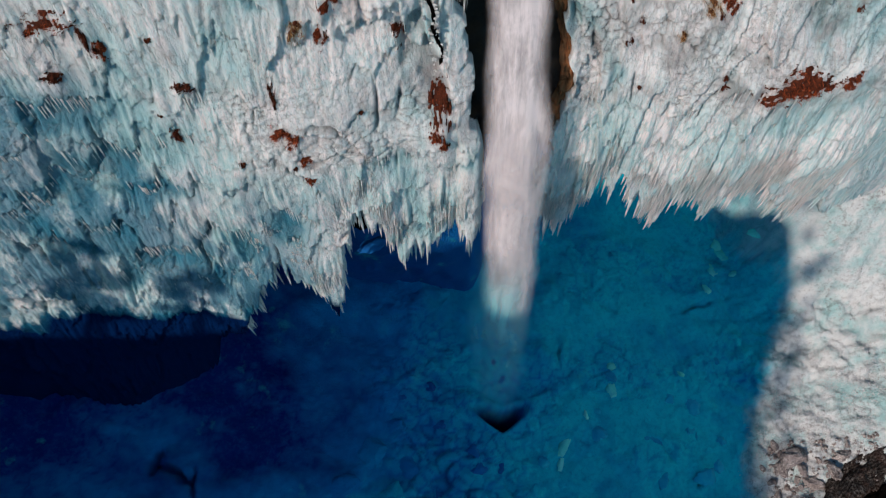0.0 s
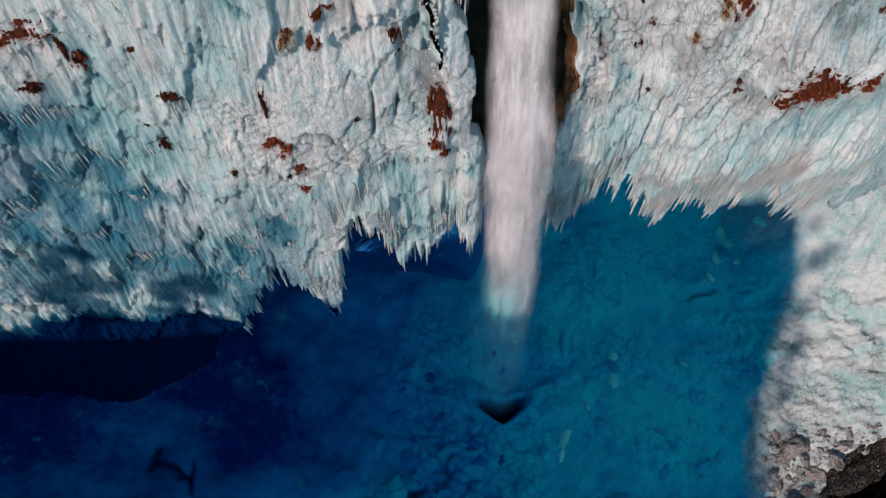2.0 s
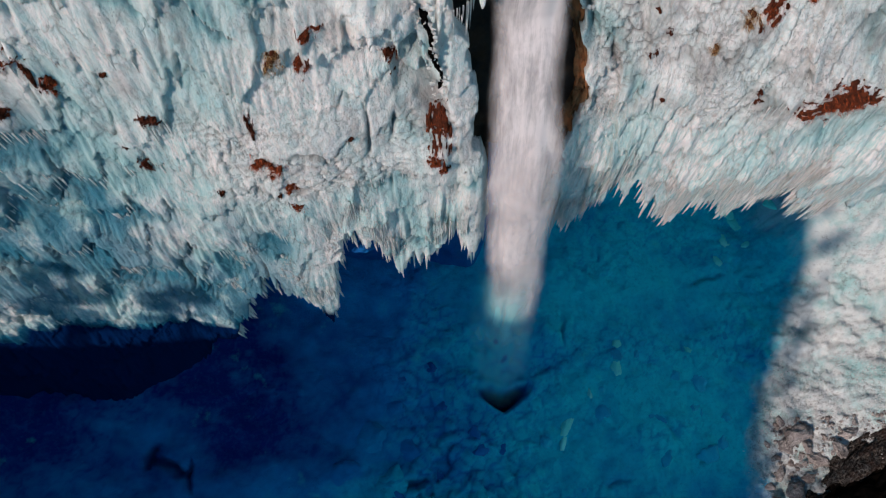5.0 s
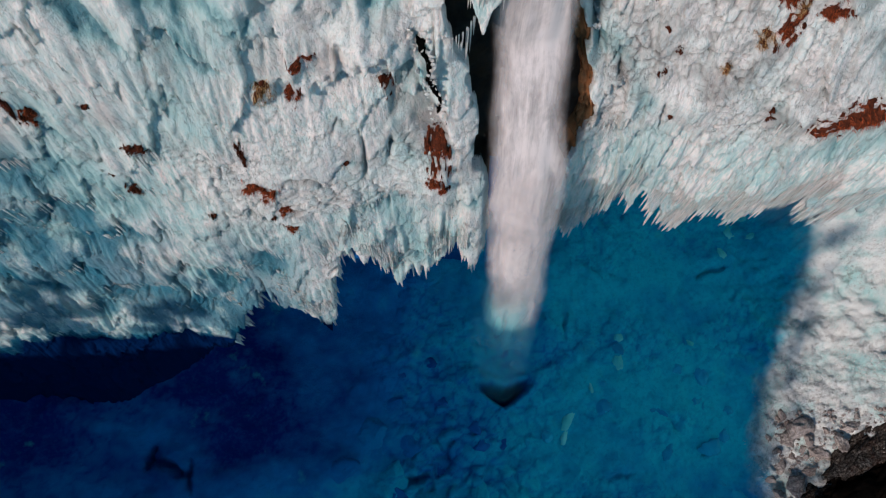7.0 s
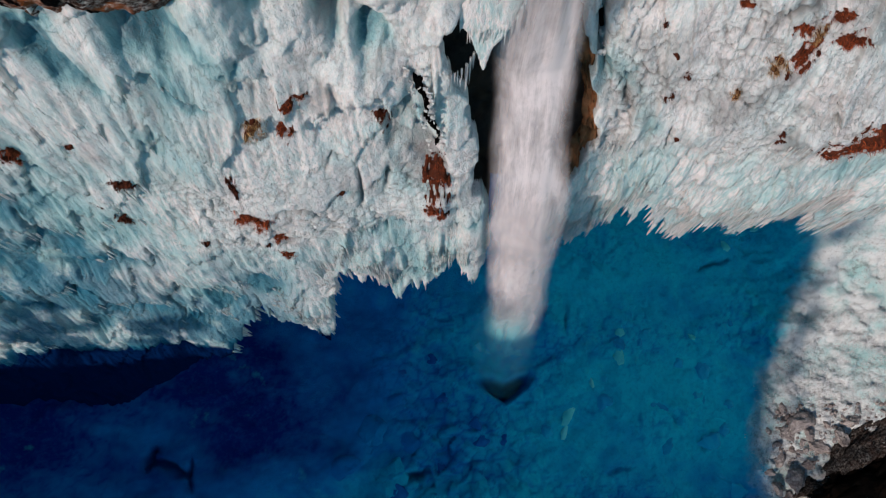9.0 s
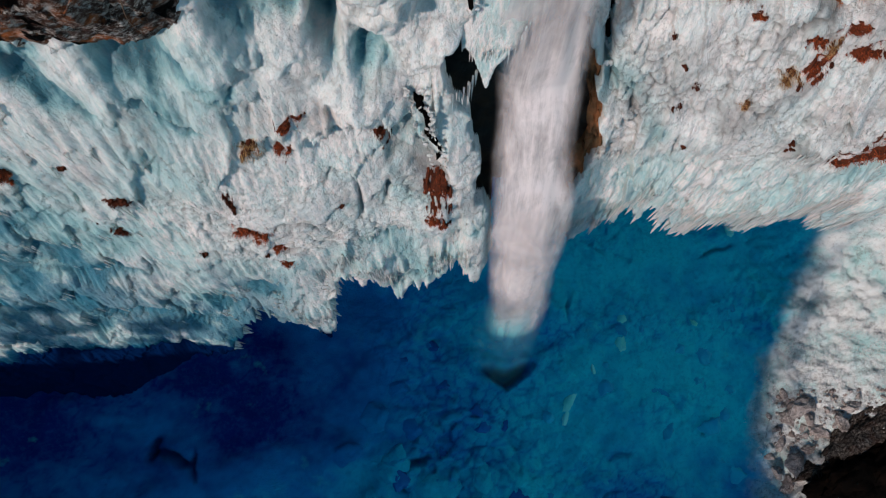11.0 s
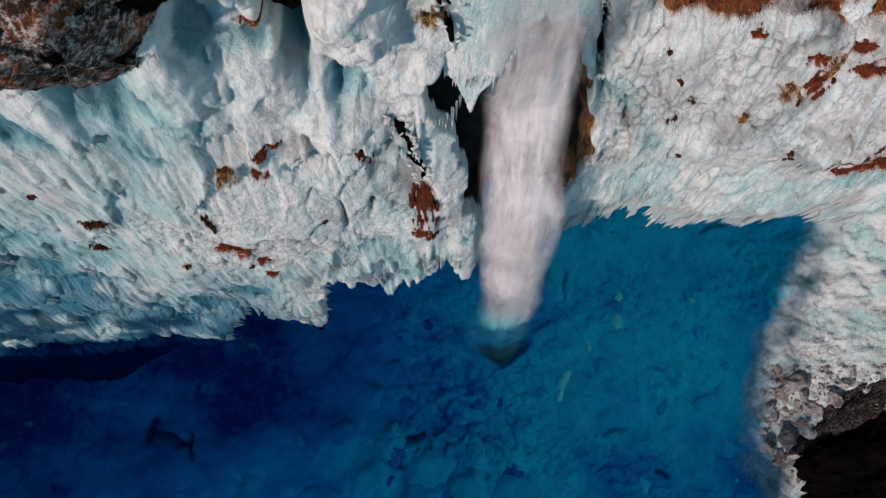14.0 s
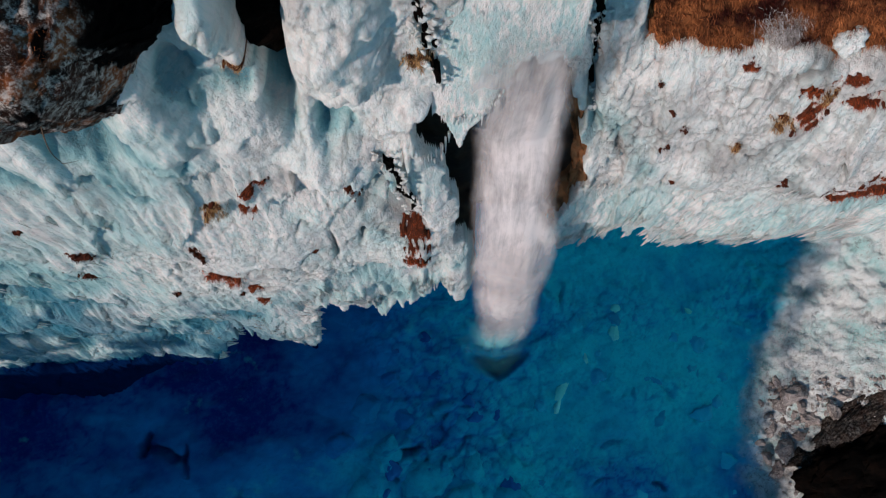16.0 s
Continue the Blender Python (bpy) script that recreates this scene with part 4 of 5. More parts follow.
def grass_patch(x, z, w, h, mat, label, seed, count=620):
    """A turf that breaks out of the ice: a ragged peat body with dry grass on it."""
    r = random.Random(seed)
    ob = tagged(new("grass_tussock"), label, "grass", "grass on the ice")
    n = 44
    U, V = np.meshgrid(np.linspace(-1.25, 1.25, n), np.linspace(-1.25, 1.25, n))
    X, Z = x + U * w / 2, z + V * h / 2
    field = 0.60 - np.hypot(U, V) ** 2 * 0.66 + 1.25 * fbm(U * 2.4 + seed, V * 2.4, 5, 600 + seed, 0.75)
    field = field + (0.25 if min(w, h) > 2.0 or h > 3.5 else 0.0)
    ragged = 1 - field
    Y = wall_place(X, Z) + 0.10 - 0.28 * np.clip(field, -0.6, 0.8) + 0.10 * fbm(X / 0.2, Z / 0.2, 3, seed)
    keep = (field > (0.62 if mat is STRAW else 0.0))[:-1, :-1]
    link("turf", sheet("turf", np.stack([X, Y, Z], -1), keep, back=(0, 0.4, 0)), SOIL, ob)
    good = np.argwhere(ragged < 0.7)
    good = good if len(good) else np.argwhere(ragged < 1.1)
    spots = []
    for k in range(count):
        i, j = good[r.randrange(len(good))]
        spots.append((X[i, j] + r.uniform(-1, 1) * w / n, Y[i, j] + 0.02, Z[i, j] + r.uniform(-1, 1) * h / n))
    tagged(link("grass_tuft", blades("grass_tuft", spots, 0.07 + 0.09 * min(w, h), r), mat, ob), kind="stuff")
    return ob


RED, PALE = "red-brown dry grass on peat breaking through ice", "straw-coloured dry grass poking through ice"
for k, (x, z, w, h, mat, label) in enumerate((
        (-6.8, 46.3, 1.7, 1.6, GRASS, RED), (-6.2, 44.2, 0.7, 0.6, GRASS, RED), (-6.1, 42.9, 0.9, 0.5, GRASS, RED),
        (1.4, 46.5, 0.95, 3.0, GRASS, RED), (1.1, 45.2, 0.7, 1.2, GRASS, RED), (1.65, 44.2, 0.5, 1.3, GRASS, RED),
        (-5.5, 52.2, 1.0, 1.0, STRAW, PALE), (-4.4, 51.6, 0.7, 1.1, GRASS, RED), (-3.9, 53.4, 1.0, 0.5, GRASS, RED),
        (-16.4, 53.5, 2.6, 1.1, GRASS, RED), (-14.7, 51.8, 0.6, 1.1, GRASS, RED), (-15.2, 52.5, 0.4, 1.6, SOIL, "dark patch set in a cleft of the ice"),
        (-17.4, 50.6, 0.8, 0.6, SOIL, "dark patch set in a cleft of the ice"), (-12.8, 46.2, 0.6, 1.1, SOIL, "dark patch set in a cleft of the ice"),
        (22.0, 45.3, 3.4, 2.2, GRASS, RED), (25.0, 46.0, 1.0, 1.4, GRASS, RED), (16.8, 50.8, 1.0, 1.7, GRASS, RED), (15.9, 50.2, 1.0, 0.9, STRAW, PALE),
        (13.7, 52.9, 0.8, 0.45, GRASS, RED), (14.7, 48.6, 0.5, 0.6, STRAW, PALE), (16.2, 52.0, 0.7, 0.6, GRASS, RED), (17.4, 52.6, 1.2, 0.6, GRASS, RED), (18.3, 51.6, 1.1, 1.2, GRASS, RED), (16.9, 51.9, 0.6, 0.9, STRAW, PALE),
        (-0.6, 51.4, 0.7, 0.8, SOIL, "dark patch set in a cleft of the ice"), (-11.5, 49.6, 1.0, 0.6, SOIL, "dark patch set in a cleft of the ice"), (-7.2, 48.9, 0.4, 1.6, SOIL, "dark patch set in a cleft of the ice"),
        (-2.8, 58.7, 0.8, 0.4, STRAW, PALE), (0.3, 62.6, 1.3, 0.5, GRASS, RED), (2.1, 57.8, 0.8, 1.0, STRAW, PALE))):
    grass_patch(x, z, 1.2 * w, 1.2 * h, mat, label, 20 + k)

r = random.Random(77)
for k in range(20):
    x, z = (r.uniform(10.5, 24), r.uniform(44.5, 52)) if k < 14 else (r.uniform(-14, 0.5), r.uniform(43.5, 52.5))
    grass_patch(x, z, r.uniform(0.2, 0.45), r.uniform(0.25, 0.6), SOIL, "small dark patch set in the ice", 120 + k, 40)

def rock_seam(path, width, seed, label, gaps=0.1):
    """A ragged cleft down the ice, its dark rock and shade laid in as a black sheet along path (x, y, z), with lumps of
    ice frozen onto it.
    """
    r = random.Random(seed)
    ob = tagged(new("rock_seam"), label, "rock", "dark clefts in the ice")
    s = np.linspace(0, 1, 90)
    U, S = np.meshgrid(np.linspace(-1.4, 1.4, 22), s)
    at = np.linspace(0, 1, len(path))
    X, Y, Z = (np.interp(S, at, [p[k] for p in path]) for k in range(3))
    long = abs(path[0][2] - path[-1][2])
    field = 0.55 - U * U * 0.6 + 1.0 * fbm(S * long / 0.7, U * width / 0.5, 4, seed, 0.6) - smooth(0.12, 0.0, S) - smooth(0.88, 1.0, S)
    P = np.stack([X + U * width / 2 + 0.12 * vnoise(S * long / 0.6, U, seed + 1), Y - 0.22 + 0.12 * fbm(S * long / 0.25, U * 2, 3, seed + 2), Z], -1)
    link("rock_face", sheet("rock_face", P, (field > gaps)[:-1, :-1], back=(0, 0.8, 0)), ROCK_SHADE_BLACK, ob, "ragged patches of rock coloured black for a cleft's shade", shade=False)
    tagged(ob.children[0], kind="stuff")
    bm = bmesh.new()
    for k in range(int(17 * long)):
        i, j = r.randrange(90), r.choice((0, 1, 2, 3, 4, 5, 11, 16, 17, 18, 19, 20, 21))
        size = r.choice((0.03, 0.04, 0.05, 0.07, 0.09, 0.12))
        m = Matrix.LocRotScale(Vector(P[i, j]) + Vector((0, 0.04, 0)), Euler((r.uniform(0, 3), r.uniform(0, 3), 0)), (size * r.uniform(0.7, 1.6), size * r.uniform(0.4, 0.8), size * r.uniform(0.7, 1.8)))
        bmesh.ops.create_icosphere(bm, subdivisions=2, radius=1.0, matrix=m)
    for v in bm.verts:
        v.co += 0.08 * Vector((noise.noise(v.co * 7), noise.noise(v.co * 7 + Vector((9, 0, 0))), noise.noise(v.co * 7 + Vector((0, 9, 0)))))
    mesh = bpy.data.meshes.new("ice_lump")
    bm.to_mesh(mesh)
    bm.free()
    attribute(mesh, "snow", [0.9] * len(mesh.vertices))
    tagged(link("ice_lump", mesh, ICE, ob), "white rounded lumps of ice", kind="stuff")


SEAM = "cleft with its shade laid in black, studded with white ice lumps"
rock_seam([tuple(map(float, (x, wall_place(x, z), z))) for x, z in ((7.3, 58.4), (7.75, 56.4), (8.05, 55.0), (8.25, 53.4), (8.4, 51.8), (8.5, 50.0))], 0.42, 801, SEAM, 0.42)
rock_seam([(1.9, 28.8, 60.6), (2.3, 28.5, 59.3), (2.5, 28.1, 58.3), (2.7, 27.6, 56.8)], 0.45, 802, SEAM, 0.5)
rock_seam([tuple(map(float, (x, wall_place(x, z), z))) for x, z in ((0.7, 54.0), (0.85, 52.8), (1.05, 51.6), (1.35, 50.2), (1.45, 48.8))], 0.42, 803, SEAM, 0.55)

# The grassy slope above the ice.
xs, zs = np.arange(8.2, 30, 0.16), np.arange(51.6, 66, 0.16)
X, Z = np.meshgrid(xs, zs)
Y = 30.0 + 0.8 * (Z - 53.6) - 0.1 * np.clip(X - 10, 0, 12) + 0.9 * fbm(X / 1.5, Z / 1.1, 5, 350, 0.6)
line = np.interp(X, [8.2, 9.1, 10.2, 12.9, 13.6, 15.2, 17.5, 22, 30], [58, 55.0, 53.6, 53.4, 53.9, 53.7, 53.1, 52.7, 52.7])
keep = (Z > line + 0.7 * fbm(X / 1.6, Z / 1.4, 5, 351, 0.66))[:-1, :-1]
TURF = plain_material("dry_turf", (0.025, 0.005, 0.003), (0.22, 0.075, 0.026), 0.6, span=(0.41, 0.60))
grass_slope = link("grass_slope", sheet("grass_slope", np.stack([X, Y, Z], -1), keep, back=(0, 0.6, -0.6)), TURF)
tagged(grass_slope, "brown dry grass slope above the ice wall", "grass slope", kind="structure")
r = random.Random(5)
cells_kept = np.argwhere(keep & (Z < 58.5)[:-1, :-1] & (X < 21)[:-1, :-1])
spots = []
for k in range(42000):
    i, j = cells_kept[r.randrange(len(cells_kept))]
    spots.append((X[i, j] + r.uniform(0, 0.16), Y[i, j] + 0.02, Z[i, j] + r.uniform(0, 0.16)))
grass = link("grass", blades("grass", spots, 0.3, r, (0, -0.8, 0.1)), SLOPE_GRASS)
tagged(grass, "dry brown grass blades on the slope above the ice", "grass", kind="stuff")

# ---------------------------------------------------------------- rock head at the top
def rock_head(name, x0, x1, mat, seed, label):
    us, vs = np.linspace(0, 1, 60 + int(16 * (x1 - x0))), np.linspace(0, 1, 130)
    U, V = np.meshgrid(us, vs)
    X = x0 + (x1 - x0) * U
    lip = np.interp(X, [-16, -8.1, -6.9, -6.3, -5.8, -5.3, -4.7, -4.1, -3.6, -3.1, -2.2, -1.5], [24.6, 24.4, 24.4, 24.75, 24.8, 25.35, 26.05, 26.55, 26.95, 27.25, 27.6, 28.1])
    rise = np.interp(V, [0, 0.3, 0.42, 1.0], [-5.0, -0.6, 0.4, 4.0])
    back = np.interp(V, [0, 0.3, 0.42, 1.0], [1.8, 0.1, 0.2, 7.0])
    rug = fbm(X / 1.2, V * 7, 7, seed, 0.58)
    P = np.stack([X + 0.25 * fbm(V * 9, X / 0.8, 3, seed + 3), lip + back - 0.28 * rug - 0.16 * fbm(X / 0.3, V * 25, 3, seed + 15), 63.4 - 0.9 * smooth(-5.2, -3.6, X) + rise * (1 - 0.5 * smooth(-5.2, -3.6, X)) + 0.5 * rug + 0.3 * fbm(X / 0.35, V * 22, 4, seed + 9, 0.65)], -1)
    # Black where the rock lies in shade, painted into its colour.
    unlit = smooth(-0.12, 0.12, X + 4.45 + 1.8 * np.clip(V - 0.45, 0, 1) + 0.8 * fbm(X / 0.7, V * 8, 4, 760))
    unlit = np.maximum(unlit, smooth(0.3, 0.36, fbm(X / 0.7, V * 12, 4, 762)))
    tagged(link(name, sheet(name, P, marks={"unlit": unlit}), mat, shade=False), label, "rock", kind="structure")
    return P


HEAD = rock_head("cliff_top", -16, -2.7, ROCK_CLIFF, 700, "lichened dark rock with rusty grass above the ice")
# The gully's rock, blackened to stand for its shade.
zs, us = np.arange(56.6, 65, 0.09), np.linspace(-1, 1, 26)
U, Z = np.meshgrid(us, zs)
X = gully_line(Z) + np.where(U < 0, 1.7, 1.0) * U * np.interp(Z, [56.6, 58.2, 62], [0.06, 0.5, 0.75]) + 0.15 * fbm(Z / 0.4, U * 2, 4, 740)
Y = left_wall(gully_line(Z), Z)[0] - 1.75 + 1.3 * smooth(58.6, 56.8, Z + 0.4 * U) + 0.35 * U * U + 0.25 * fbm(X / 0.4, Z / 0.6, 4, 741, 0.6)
tagged(link("rock_gully", sheet("rock_gully", np.stack([X, Y, Z], -1), back=(0, 1.5, 0)), ROCK_SHADE_BLACK, shade=False), "rock in a gully between ice domes, coloured black as shade", "rock", kind="structure")

r = random.Random(8)
spots = []
for k in range(16000):
    i, j = r.randrange(30, 100), r.randrange(100, HEAD.shape[1])
    p = HEAD[i, j]
    if p[0] < -4.7 and float(fbm(np.array([p[0] / 1.1]), np.array([p[1] / 0.9]), 3, 733)[0]) > 0.12:
        spots.append((p[0] + r.uniform(-0.05, 0.05), p[1], p[2] - 0.02))
link_grass = link("grass", blades("grass", spots, 0.11, r, (0.3, -0.6, 0.2)), SLOPE_GRASS)
tagged(link_grass, "rusty dry grass on the rock head", "grass", kind="stuff")

# ---------------------------------------------------------------- boulders and ice blocks
def boulder_mesh(seed, mat, rough=0.35, squash=(1, 1, 0.75), fine=3):
    bm = bmesh.new()
    bmesh.ops.create_icosphere(bm, subdivisions=fine, radius=1.0)
    off = Vector((seed * 7.7, seed * 3.1, seed * 5.3))
    for v in bm.verts:
        p = v.co.copy()
        f = 1 + rough * noise.noise(p * 1.1 + off) + rough * 0.5 * noise.noise(p * 2.7 + off) + rough * 0.25 * noise.noise(p * 6 + off) + rough * 0.15 * noise.noise(p * 14 + off) - rough * 0.22 * abs(noise.noise(Vector((p.x * 2.5, p.y * 2.5, p.z * 11 + 3 * p.x)) + off))
        q = p * f
        v.co = Vector((q.x * squash[0], q.y * squash[1], q.z * squash[2]))
    mesh = bpy.data.meshes.new("boulder")
    bm.to_mesh(mesh)
    bm.free()
    mesh.materials.append(mat)
    return mesh


def stone_mesh(seed, mat, size, count=22):
    """An angular broken stone: the hull of scattered points, roughened."""
    r = random.Random(seed)
    bm = bmesh.new()
    for k in range(count):
        v = Vector((r.gauss(0, 1), r.gauss(0, 1), r.gauss(0, 1))).normalized() * r.uniform(0.75, 1.1)
        bm.verts.new((v.x * size[0], v.y * size[1], v.z * size[2]))
    hull = bmesh.ops.convex_hull(bm, input=bm.verts[:])
    bmesh.ops.delete(bm, geom=[v for v in bm.verts if not v.link_faces], context="VERTS")
    bmesh.ops.subdivide_edges(bm, edges=bm.edges[:], cuts=5, use_grid_fill=True)
    for v in bm.verts:
        p = v.co * 2.2 + Vector((seed, 2.0 * seed, 0))
        v.co += v.co.normalized() * (0.16 * noise.noise(p) + 0.09 * noise.noise(p * 2.6) + 0.05 * noise.noise(p * 7))
    bmesh.ops.recalc_face_normals(bm, faces=bm.faces[:])
    mesh = bpy.data.meshes.new("stone")
    bm.to_mesh(mesh)
    bm.free()
    mesh.materials.append(mat)
    return mesh


def ground_at(x, y):
    return float(ground_height(np.array([float(x)]), np.array([float(y)]))[0])


# Both block colours carry the floor's blue shade, darker for the western blocks.
ICE_BLOCK = snow_material("block_ice", (0.005, 0.34, 0.56), (0.008, 0.58, 0.72), (0.004, 0.20, 0.42), 0.5)
SHADE_BLOCK = snow_material("shade_block_ice", (0.003, 0.10, 0.34), (0.005, 0.22, 0.50), (0.002, 0.06, 0.25), 0.4)
BLOCKS = [stone_mesh(40 + k, ICE_BLOCK if k < 6 else SHADE_BLOCK, (1.1, 0.8, 0.55)) for k in range(12)]
r = random.Random(21)
for k in range(46):
    x, y = r.uniform(-5, 33), r.uniform(3, 24)
    if math.hypot(x - 7.6, y - 18) < 3.5:
        continue
    s = r.choice((0.4, 0.5, 0.7, 0.9, 1.4))
    ob = link("ice_block", BLOCKS[r.randrange(6) + (6 if x < 9 else 0)], None)
    ob.matrix_basis = Matrix.LocRotScale((x, y, ground_at(x, y) - 0.12 * s), Euler((r.uniform(-0.25, 0.25), r.uniform(-0.25, 0.25), r.uniform(0, 6))), (s, s, s * 0.6))
    tagged(ob, "snow-covered block of fallen ice on the gorge floor", "ice block", "fallen ice blocks")

slab = link("ice_block", BLOCKS[1], None)
slab.matrix_basis = Matrix.LocRotScale((29.0, 11.9, ground_at(29.0, 11.9) + 0.1), Euler((0.1, -0.1, 0.2)), (1.2, 1.35, 0.9))
tagged(slab, "square block of fallen ice standing proud of the floor", "ice block", "fallen ice blocks")

BANK_ROCK = rock_material("frosted_rock", (0.05, 0.036, 0.034), (0.38, 0.32, 0.31), (0.16, 0.105, 0.095), 0.6, 0.9)
STONES = [stone_mesh(60 + k, BANK_ROCK, (1.4, 0.85, 0.8)) for k in range(5)]
for x, y, s, turn in ((38.4, 13.0, 1.3, 0.4), (37.4, 12.2, 0.9, 1.4), (39.4, 12.0, 0.7, 2.2), (37.6, 7.4, 1.2, 0.9), (40.4, 10.6, 0.9, 2.9), (42.2, 11.4, 0.8, 1.9), (36.8, 9.4, 0.7, 4.0),
                      (38.0, 10.4, 0.5, 5.0), (39.2, 8.8, 0.6, 3.3), (36.3, 11.0, 0.4, 1.0), (43.6, 13.0, 0.8, 3.3), (36.0, 6.6, 0.7, 2.4), (37.0, 5.2, 0.9, 1.1), (38.6, 5.8, 0.6, 0.3), (35.4, 8.2, 0.5, 3.1), (39.8, 13.6, 0.5, 0.7), (41.2, 12.8, 0.4, 2.6), (37.2, 14.6, 0.5, 1.7), (35.6, 12.4, 0.35, 2.0), (38.9, 11.0, 0.45, 4.2)):
    ob = link("boulder", STONES[int(x * 3) % 5], None, shade=False)
    ob.matrix_basis = Matrix.LocRotScale((x, y, ground_at(x, y) + 0.38 * s), Euler((0.3 * math.sin(turn * 3), 0.2, turn)), (s, s, s))
    tagged(ob, "frost-dusted grey-brown boulder on the snow bank", "boulder", "boulders on the bank")
FROST = plain_material("hoar_frost", (0.50, 0.47, 0.47), (0.80, 0.79, 0.78), 0.9)
r = random.Random(51)
spots = []
while len(spots) < 20000:
    x, y = r.uniform(32.5, 48), r.uniform(3, 24)
    if float(frost_shade_line(y)) + 0.4 + r.gauss(0, 0.6) < x and vnoise(x / 1.4, y / 1.4, 52) + 0.5 * vnoise(x / 0.5, y / 0.5, 53) > r.uniform(-0.6, 0.5):
        spots.append((x, y))
heights = ground_height(np.array([q[0] for q in spots]), np.array([q[1] for q in spots]))
spots = [(q[0], q[1], float(z)) for q, z in zip(spots, heights)]
tagged(link("frosted_brush", blades("frosted_brush", spots, 0.3, r, (-0.2, -0.2, 0.5), 2.4), FROST), "low brush white with hoar frost on the bank", "brush", kind="stuff")
rubble = bmesh.new()
for k in range(1300):
    x, y, z = spots[r.randrange(len(spots))]
    if x < float(frost_shade_line(y)) + 2.0 or y > 15:
        continue
    w = r.choice((0.06, 0.09, 0.12, 0.18, 0.27))
    m = Matrix.LocRotScale((x + 0.2, y - 0.2, z + 0.2 * w), Euler((r.uniform(0, 3), r.uniform(0, 3), r.uniform(0, 6))), (w * r.uniform(0.8, 1.7), w, w * r.uniform(0.6, 1)))
    bmesh.ops.create_icosphere(rubble, subdivisions=1, radius=1.0, matrix=m)
mesh = bpy.data.meshes.new("rubble")
rubble.to_mesh(mesh)
rubble.free()
tagged(link("rubble", mesh, BANK_ROCK, shade=False), "small frost-dusted stones on the bank", "stones", kind="stuff")
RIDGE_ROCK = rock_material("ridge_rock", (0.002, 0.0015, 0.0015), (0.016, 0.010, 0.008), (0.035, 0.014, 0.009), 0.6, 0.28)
for x, y, z, size, turn, mat, label in ((48.2, 4.2, -1.6, (11.0, 6.0, 4.2), 0.49, ROCK_SHADE_BLACK, "rock mass beside the snow bank, shade put into its black colour"),
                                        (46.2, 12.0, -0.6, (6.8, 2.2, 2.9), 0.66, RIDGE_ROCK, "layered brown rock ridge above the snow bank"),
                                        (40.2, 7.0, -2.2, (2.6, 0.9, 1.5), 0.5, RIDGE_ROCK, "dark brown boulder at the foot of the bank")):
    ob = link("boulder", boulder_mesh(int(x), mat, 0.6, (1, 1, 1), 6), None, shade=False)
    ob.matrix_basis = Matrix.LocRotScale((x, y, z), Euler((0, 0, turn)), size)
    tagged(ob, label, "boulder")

# ---------------------------------------------------------------- trees on the sunward rim
BARK = plain_material("bark", (0.05, 0.03, 0.02), (0.14, 0.09, 0.06), 4.0)
NEEDLES = plain_material("needles", (0.025, 0.045, 0.02), (0.06, 0.10, 0.045), 3.0)


def tube(points, w0, w1, n=6):
    """A tapered tube along points."""
    verts, faces = [], []
    for k, p in enumerate(points):
        w = w0 + (w1 - w0) * k / (len(points) - 1)
        for j in range(n):
            a = 2 * math.pi * j / n
            verts.append((p[0] + w * math.cos(a), p[1] + w * math.sin(a), p[2] + 0.2 * w * math.sin(a)))
    for k in range(len(points) - 1):
        for j in range(n):
            faces.append((k * n + j, k * n + (j + 1) % n, (k + 1) * n + (j + 1) % n, (k + 1) * n + j))
    return verts, faces


def pine(seed):
    """A wind-torn pine ten metres high: trunk, limbs, and clumps of needles at the limbs' ends with gaps between them."""
    r = random.Random(seed)
    ob = tagged(new("tree"), "wind-torn dark green pine on the rim of the gorge", "tree", "trees on the rim")
    lean = r.uniform(-0.6, 0.6)
    trunk = [(lean * u * u, 0.3 * math.sin(3 * u + seed), 10.0 * u) for u in np.linspace(0, 1, 9)]
    link("trunk", raw("trunk", *tube(trunk, 0.22, 0.04)), BARK, ob)
    verts, faces = [], []
    for k in range(13):
        u = r.uniform(0.42, 0.98)
        base = Vector(trunk[int(u * 8)])
        a, reach = r.uniform(0, 6.28), r.uniform(0.4, 1.6) * (1.15 - 0.7 * u)
        end = base + Vector((reach * math.cos(a), reach * math.sin(a), r.uniform(-0.2, 0.9)))
        limb = [tuple(base.lerp(end, v)) for v in (0, 0.5, 1)]
        link("limb", raw("limb", *tube(limb, 0.07, 0.02, 5)), BARK, ob)
        size = Vector((r.uniform(0.4, 0.95), r.uniform(0.4, 0.95), r.uniform(0.3, 0.6)))
        for j in range(70):
            d = Vector((r.gauss(0, 1), r.gauss(0, 1), r.gauss(0, 1))).normalized() * r.random() ** 0.4
            c = end + Vector((d.x * size.x, d.y * size.y, d.z * size.z))
            e1 = Vector((r.gauss(0, 1), r.gauss(0, 1), r.gauss(0, 1))).normalized()
            e2 = e1.orthogonal().normalized()
            w, h = r.uniform(0.16, 0.34), r.uniform(0.06, 0.14)
            n = len(verts)
            verts += [tuple(c - e1 * w), tuple(c + e2 * h), tuple(c + e1 * w), tuple(c - e2 * h)]
            faces.append((n, n + 1, n + 2, n + 3))
    link("crown", raw("crown", verts, faces), NEEDLES, ob)
    return ob


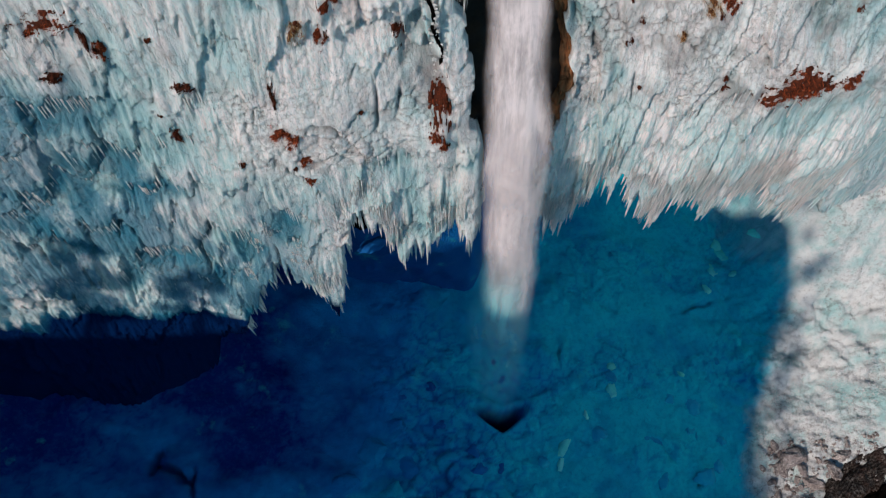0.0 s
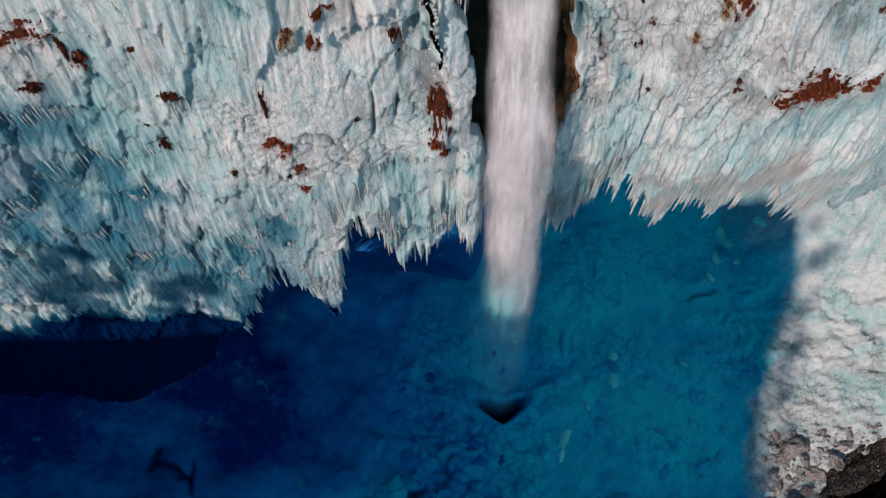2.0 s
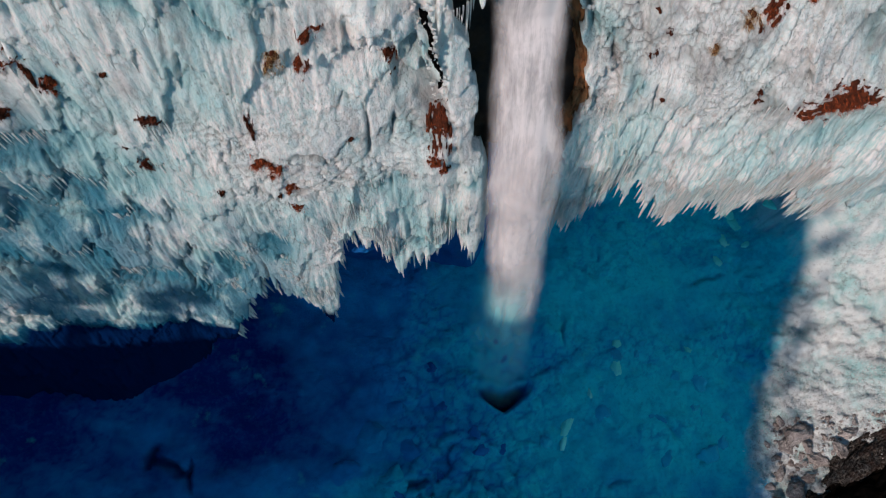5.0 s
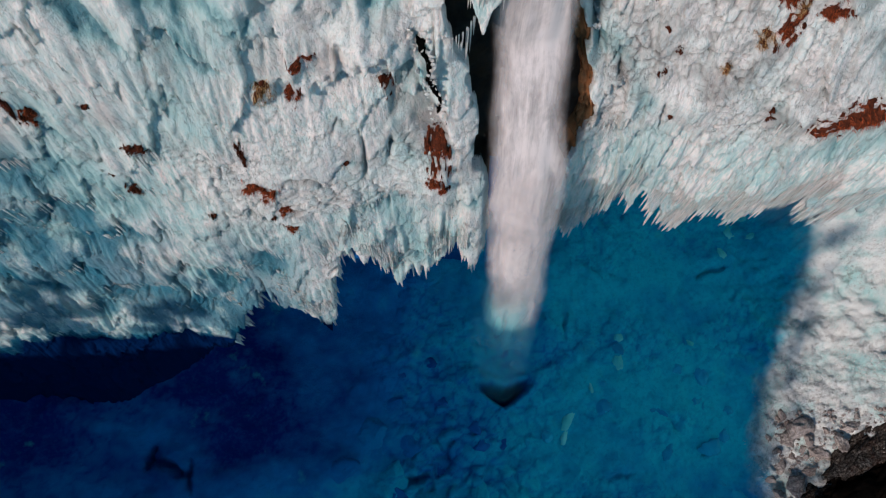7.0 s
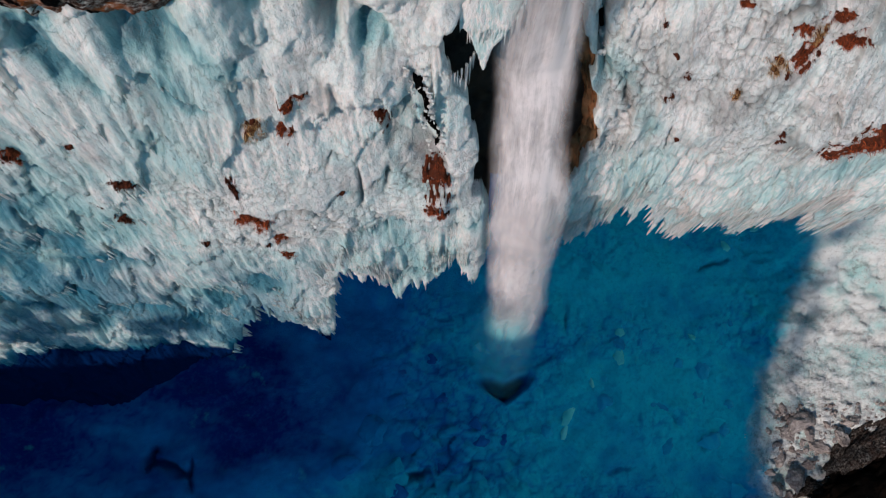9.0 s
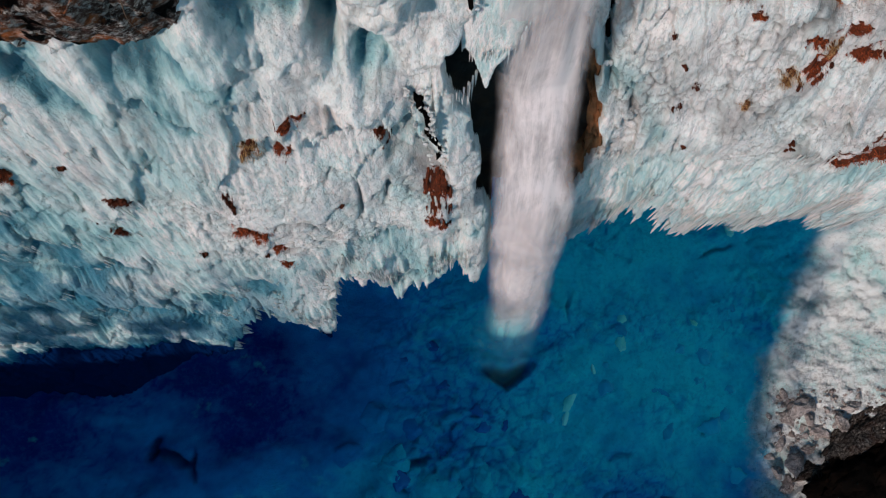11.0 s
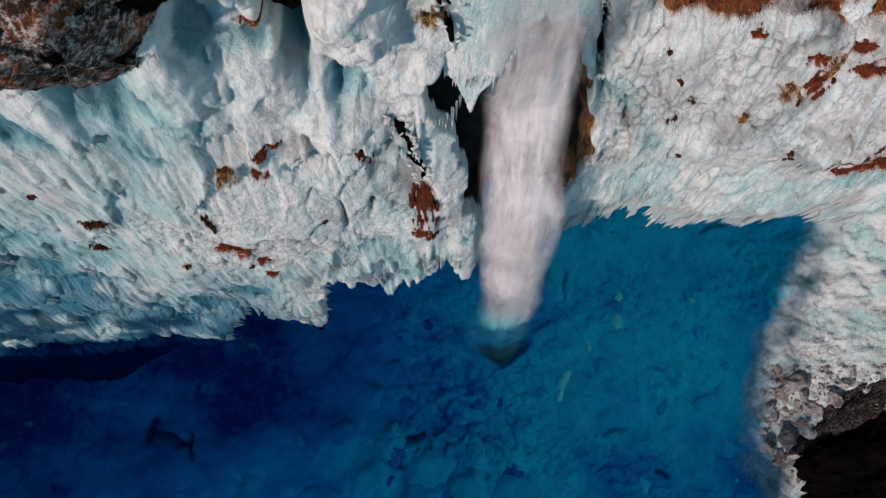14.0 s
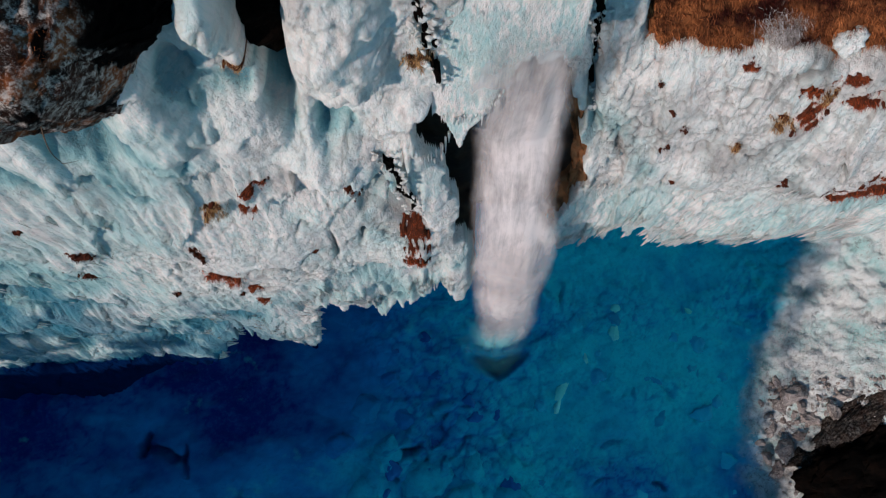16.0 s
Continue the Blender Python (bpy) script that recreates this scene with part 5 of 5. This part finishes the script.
def on_rim(x0, inland):
    """The place on the massif, some way inland of its rim, whose shade falls on the line x0 of the gorge."""
    best = None
    for (ax, ay), (bx, by) in zip(MASSIF[1:9], MASSIF[2:10]):
        for u in np.linspace(0, 1, 41):
            x, y = ax + u * (bx - ax), ay + u * (by - ay)
            miss = abs(x + 0.62 * (21 - y) / 0.55 - x0)
            if best is None or miss < best[0]:
                best = miss, x, y
    return best[1] - 0.62 * inland, best[2] - 0.55 * inland


r = random.Random(31)
PINES = [pine(k) for k in range(3)]
used = set()
for lo, hi, count, small, large in ((-32, -13, 4, 1.0, 1.5), (-13, -8, 1, 0.6, 0.9), (-8, 0, 2, 0.12, 0.2), (13, 30, 6, 0.5, 1.0), (30, 41, 5, 0.5, 0.9), (41, 54, 6, 0.35, 0.7)):
    for k in range(count):
        x, y = on_rim(lo + (hi - lo) * (k + r.random()) / count, r.uniform(2.5, 9))
        s = r.uniform(small, large)
        m = Matrix.LocRotScale((x, y, ground_at(x, y) - 0.3), Euler((0, 0, r.uniform(0, 6))), (s, s, s))
        j = r.randrange(3)
        if j not in used:
            PINES[j].matrix_basis = m
            used.add(j)
        else:
            copy_thing(PINES[j], m).scale = (s, s, s)

# ---------------------------------------------------------------- pale ice chunks and a hanging twig
PALE_ICE = snow_material("pale_ice", (0.10, 0.80, 0.68), (0.26, 0.95, 0.84), (0.04, 0.55, 0.60), 0.5)
PALE_MESH = stone_mesh(90, PALE_ICE, (0.6, 1, 0.4))
for x, y, sx, sy, turn in ((14.0, 15.3, 0.9, 1.5, -0.5), (13.5, 13.6, 0.6, 1.0, -0.3), (19.6, 20.9, 1.0, 1.2, 0.1), (19.9, 23.2, 0.9, 0.6, 0.4), (16.6, 18.2, 0.4, 0.6, 0.2), (28.0, 22.5, 0.5, 0.5, 0.9),
                           # These six stand for dapples of sun, put into their pale colour.
                           (33.6, 34.2, 1.0, 0.9, 0.3), (35.2, 36.0, 1.3, 1.0, 1.2), (32.4, 31.8, 0.8, 0.7, 0.6), (36.2, 33.6, 0.8, 0.9, 2.0), (34.6, 37.2, 1.1, 0.8, 0.1), (37.6, 36.4, 1.2, 1.1, 1.7)):
    ob = link("ice_chunk", PALE_MESH, None)
    ob.matrix_basis = Matrix.LocRotScale((x, y, ground_at(x, y) + 0.02), Euler((0, 0, turn)), (sx, sy, 0.6))
    tagged(ob, "pale green chunk on the blue gorge floor", "ice chunk", "pale ice chunks")


def twig():
    """A dead twig that hangs from the rock head, drawn as a tapered tube with one side shoot."""
    ob = tagged(new("twig"), "thin dead twig hanging from the rock head", "twig")
    stem = [(-5.45 + 0.10 * u + 0.14 * u * u, 24.6 - 0.62 * u - 0.12 * math.sin(3 * u), 63.2 - 0.35 * u) for u in np.linspace(0, 1, 9)]
    link("stem", raw("stem", *tube(stem, 0.018, 0.008, 5)), BARK, ob)
    tip = stem[-1]
    shoot = [(tip[0] + 0.35 * u, tip[1] - 0.03 + 0.07 * u * u, tip[2] - 0.05 * u) for u in np.linspace(0, 1, 6)]
    link("side_shoot", raw("side_shoot", *tube(shoot, 0.008, 0.003, 5)), BARK, ob)


twig()

# Rock set behind the gap, black in place of the gap's shade.
hollow = link("boulder", boulder_mesh(77, ROCK_SHADE_BLACK, 0.5, (1, 1, 1), 4), None, shade=False)
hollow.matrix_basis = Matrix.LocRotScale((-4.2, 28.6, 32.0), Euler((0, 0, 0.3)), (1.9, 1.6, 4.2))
tagged(hollow, "rock bulging behind a gap in the ice curtain, coloured black as shade", "rock", kind="structure")
ledge = link("ice_block", BLOCKS[8], None)
ledge.matrix_basis = Matrix.LocRotScale((-3.6, 26.2, 27.9), Euler((0.1, 0.1, 0.4)), (1.3, 0.8, 0.7))
tagged(ledge, "pale block of ice lodged behind the curtain", "ice block", "fallen ice blocks")

MOUND = boulder_mesh(5, ICE, 0.45, (1, 1, 0.8), 4)
attribute(MOUND, "snow", [0.9] * len(MOUND.vertices))
for x, y, z, sx, sz in ((16.6, 29.4, 54.0, 0.55, 0.5), (18.6, 29.8, 54.4, 0.9, 0.6)):
    ob = link("ice_mound", MOUND, None)
    ob.matrix_basis = Matrix.LocRotScale((x, y, z), Euler((0.3, 0.1, x)), (sx, 0.55, sz))
    tagged(ob, "white rounded mound of ice in the dry grass", "ice mound", "ice mounds in the grass")

DULL_FROST = plain_material("dull_frost", (0.22, 0.17, 0.155), (0.62, 0.58, 0.56), 2.0, blade=True)
r = random.Random(19)
spots = []
for k in range(2600):
    a, d = r.uniform(0, 6.28), abs(r.gauss(0, 0.42))
    spots.append((14.4 + 1.15 * d * math.cos(a), 29.9 - 0.5 * math.exp(-5 * d * d) + 0.55 * d * math.sin(a), 54.15 + 0.7 * d * math.sin(a)))
tagged(link("frosted_tussock", blades("frosted_tussock", spots, 0.26, r, (0.1, -0.8, 0.3), 0.6), DULL_FROST), "grey tussock white with hoar frost on the slope", "tussock")

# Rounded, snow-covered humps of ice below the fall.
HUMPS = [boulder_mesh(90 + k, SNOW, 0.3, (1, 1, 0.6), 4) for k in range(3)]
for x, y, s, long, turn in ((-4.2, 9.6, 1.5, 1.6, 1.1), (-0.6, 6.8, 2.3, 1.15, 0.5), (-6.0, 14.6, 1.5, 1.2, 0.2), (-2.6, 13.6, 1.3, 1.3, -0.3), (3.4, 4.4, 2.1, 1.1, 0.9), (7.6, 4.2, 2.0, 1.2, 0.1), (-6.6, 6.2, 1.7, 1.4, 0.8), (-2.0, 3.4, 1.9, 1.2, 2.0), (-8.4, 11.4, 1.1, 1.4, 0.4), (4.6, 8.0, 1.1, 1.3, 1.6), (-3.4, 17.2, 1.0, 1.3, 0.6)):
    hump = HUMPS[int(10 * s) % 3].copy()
    attribute(hump, "shade_tone", [float(shade_tone(np.array([x]), np.array([y]))[0]) + 0.07] * len(hump.vertices))
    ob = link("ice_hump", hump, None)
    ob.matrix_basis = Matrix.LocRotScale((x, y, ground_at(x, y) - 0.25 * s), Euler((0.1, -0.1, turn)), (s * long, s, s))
    tagged(ob, "rounded snow-covered hump on the gorge floor, coloured in shade blue", "ice hump", "ice humps below the fall")
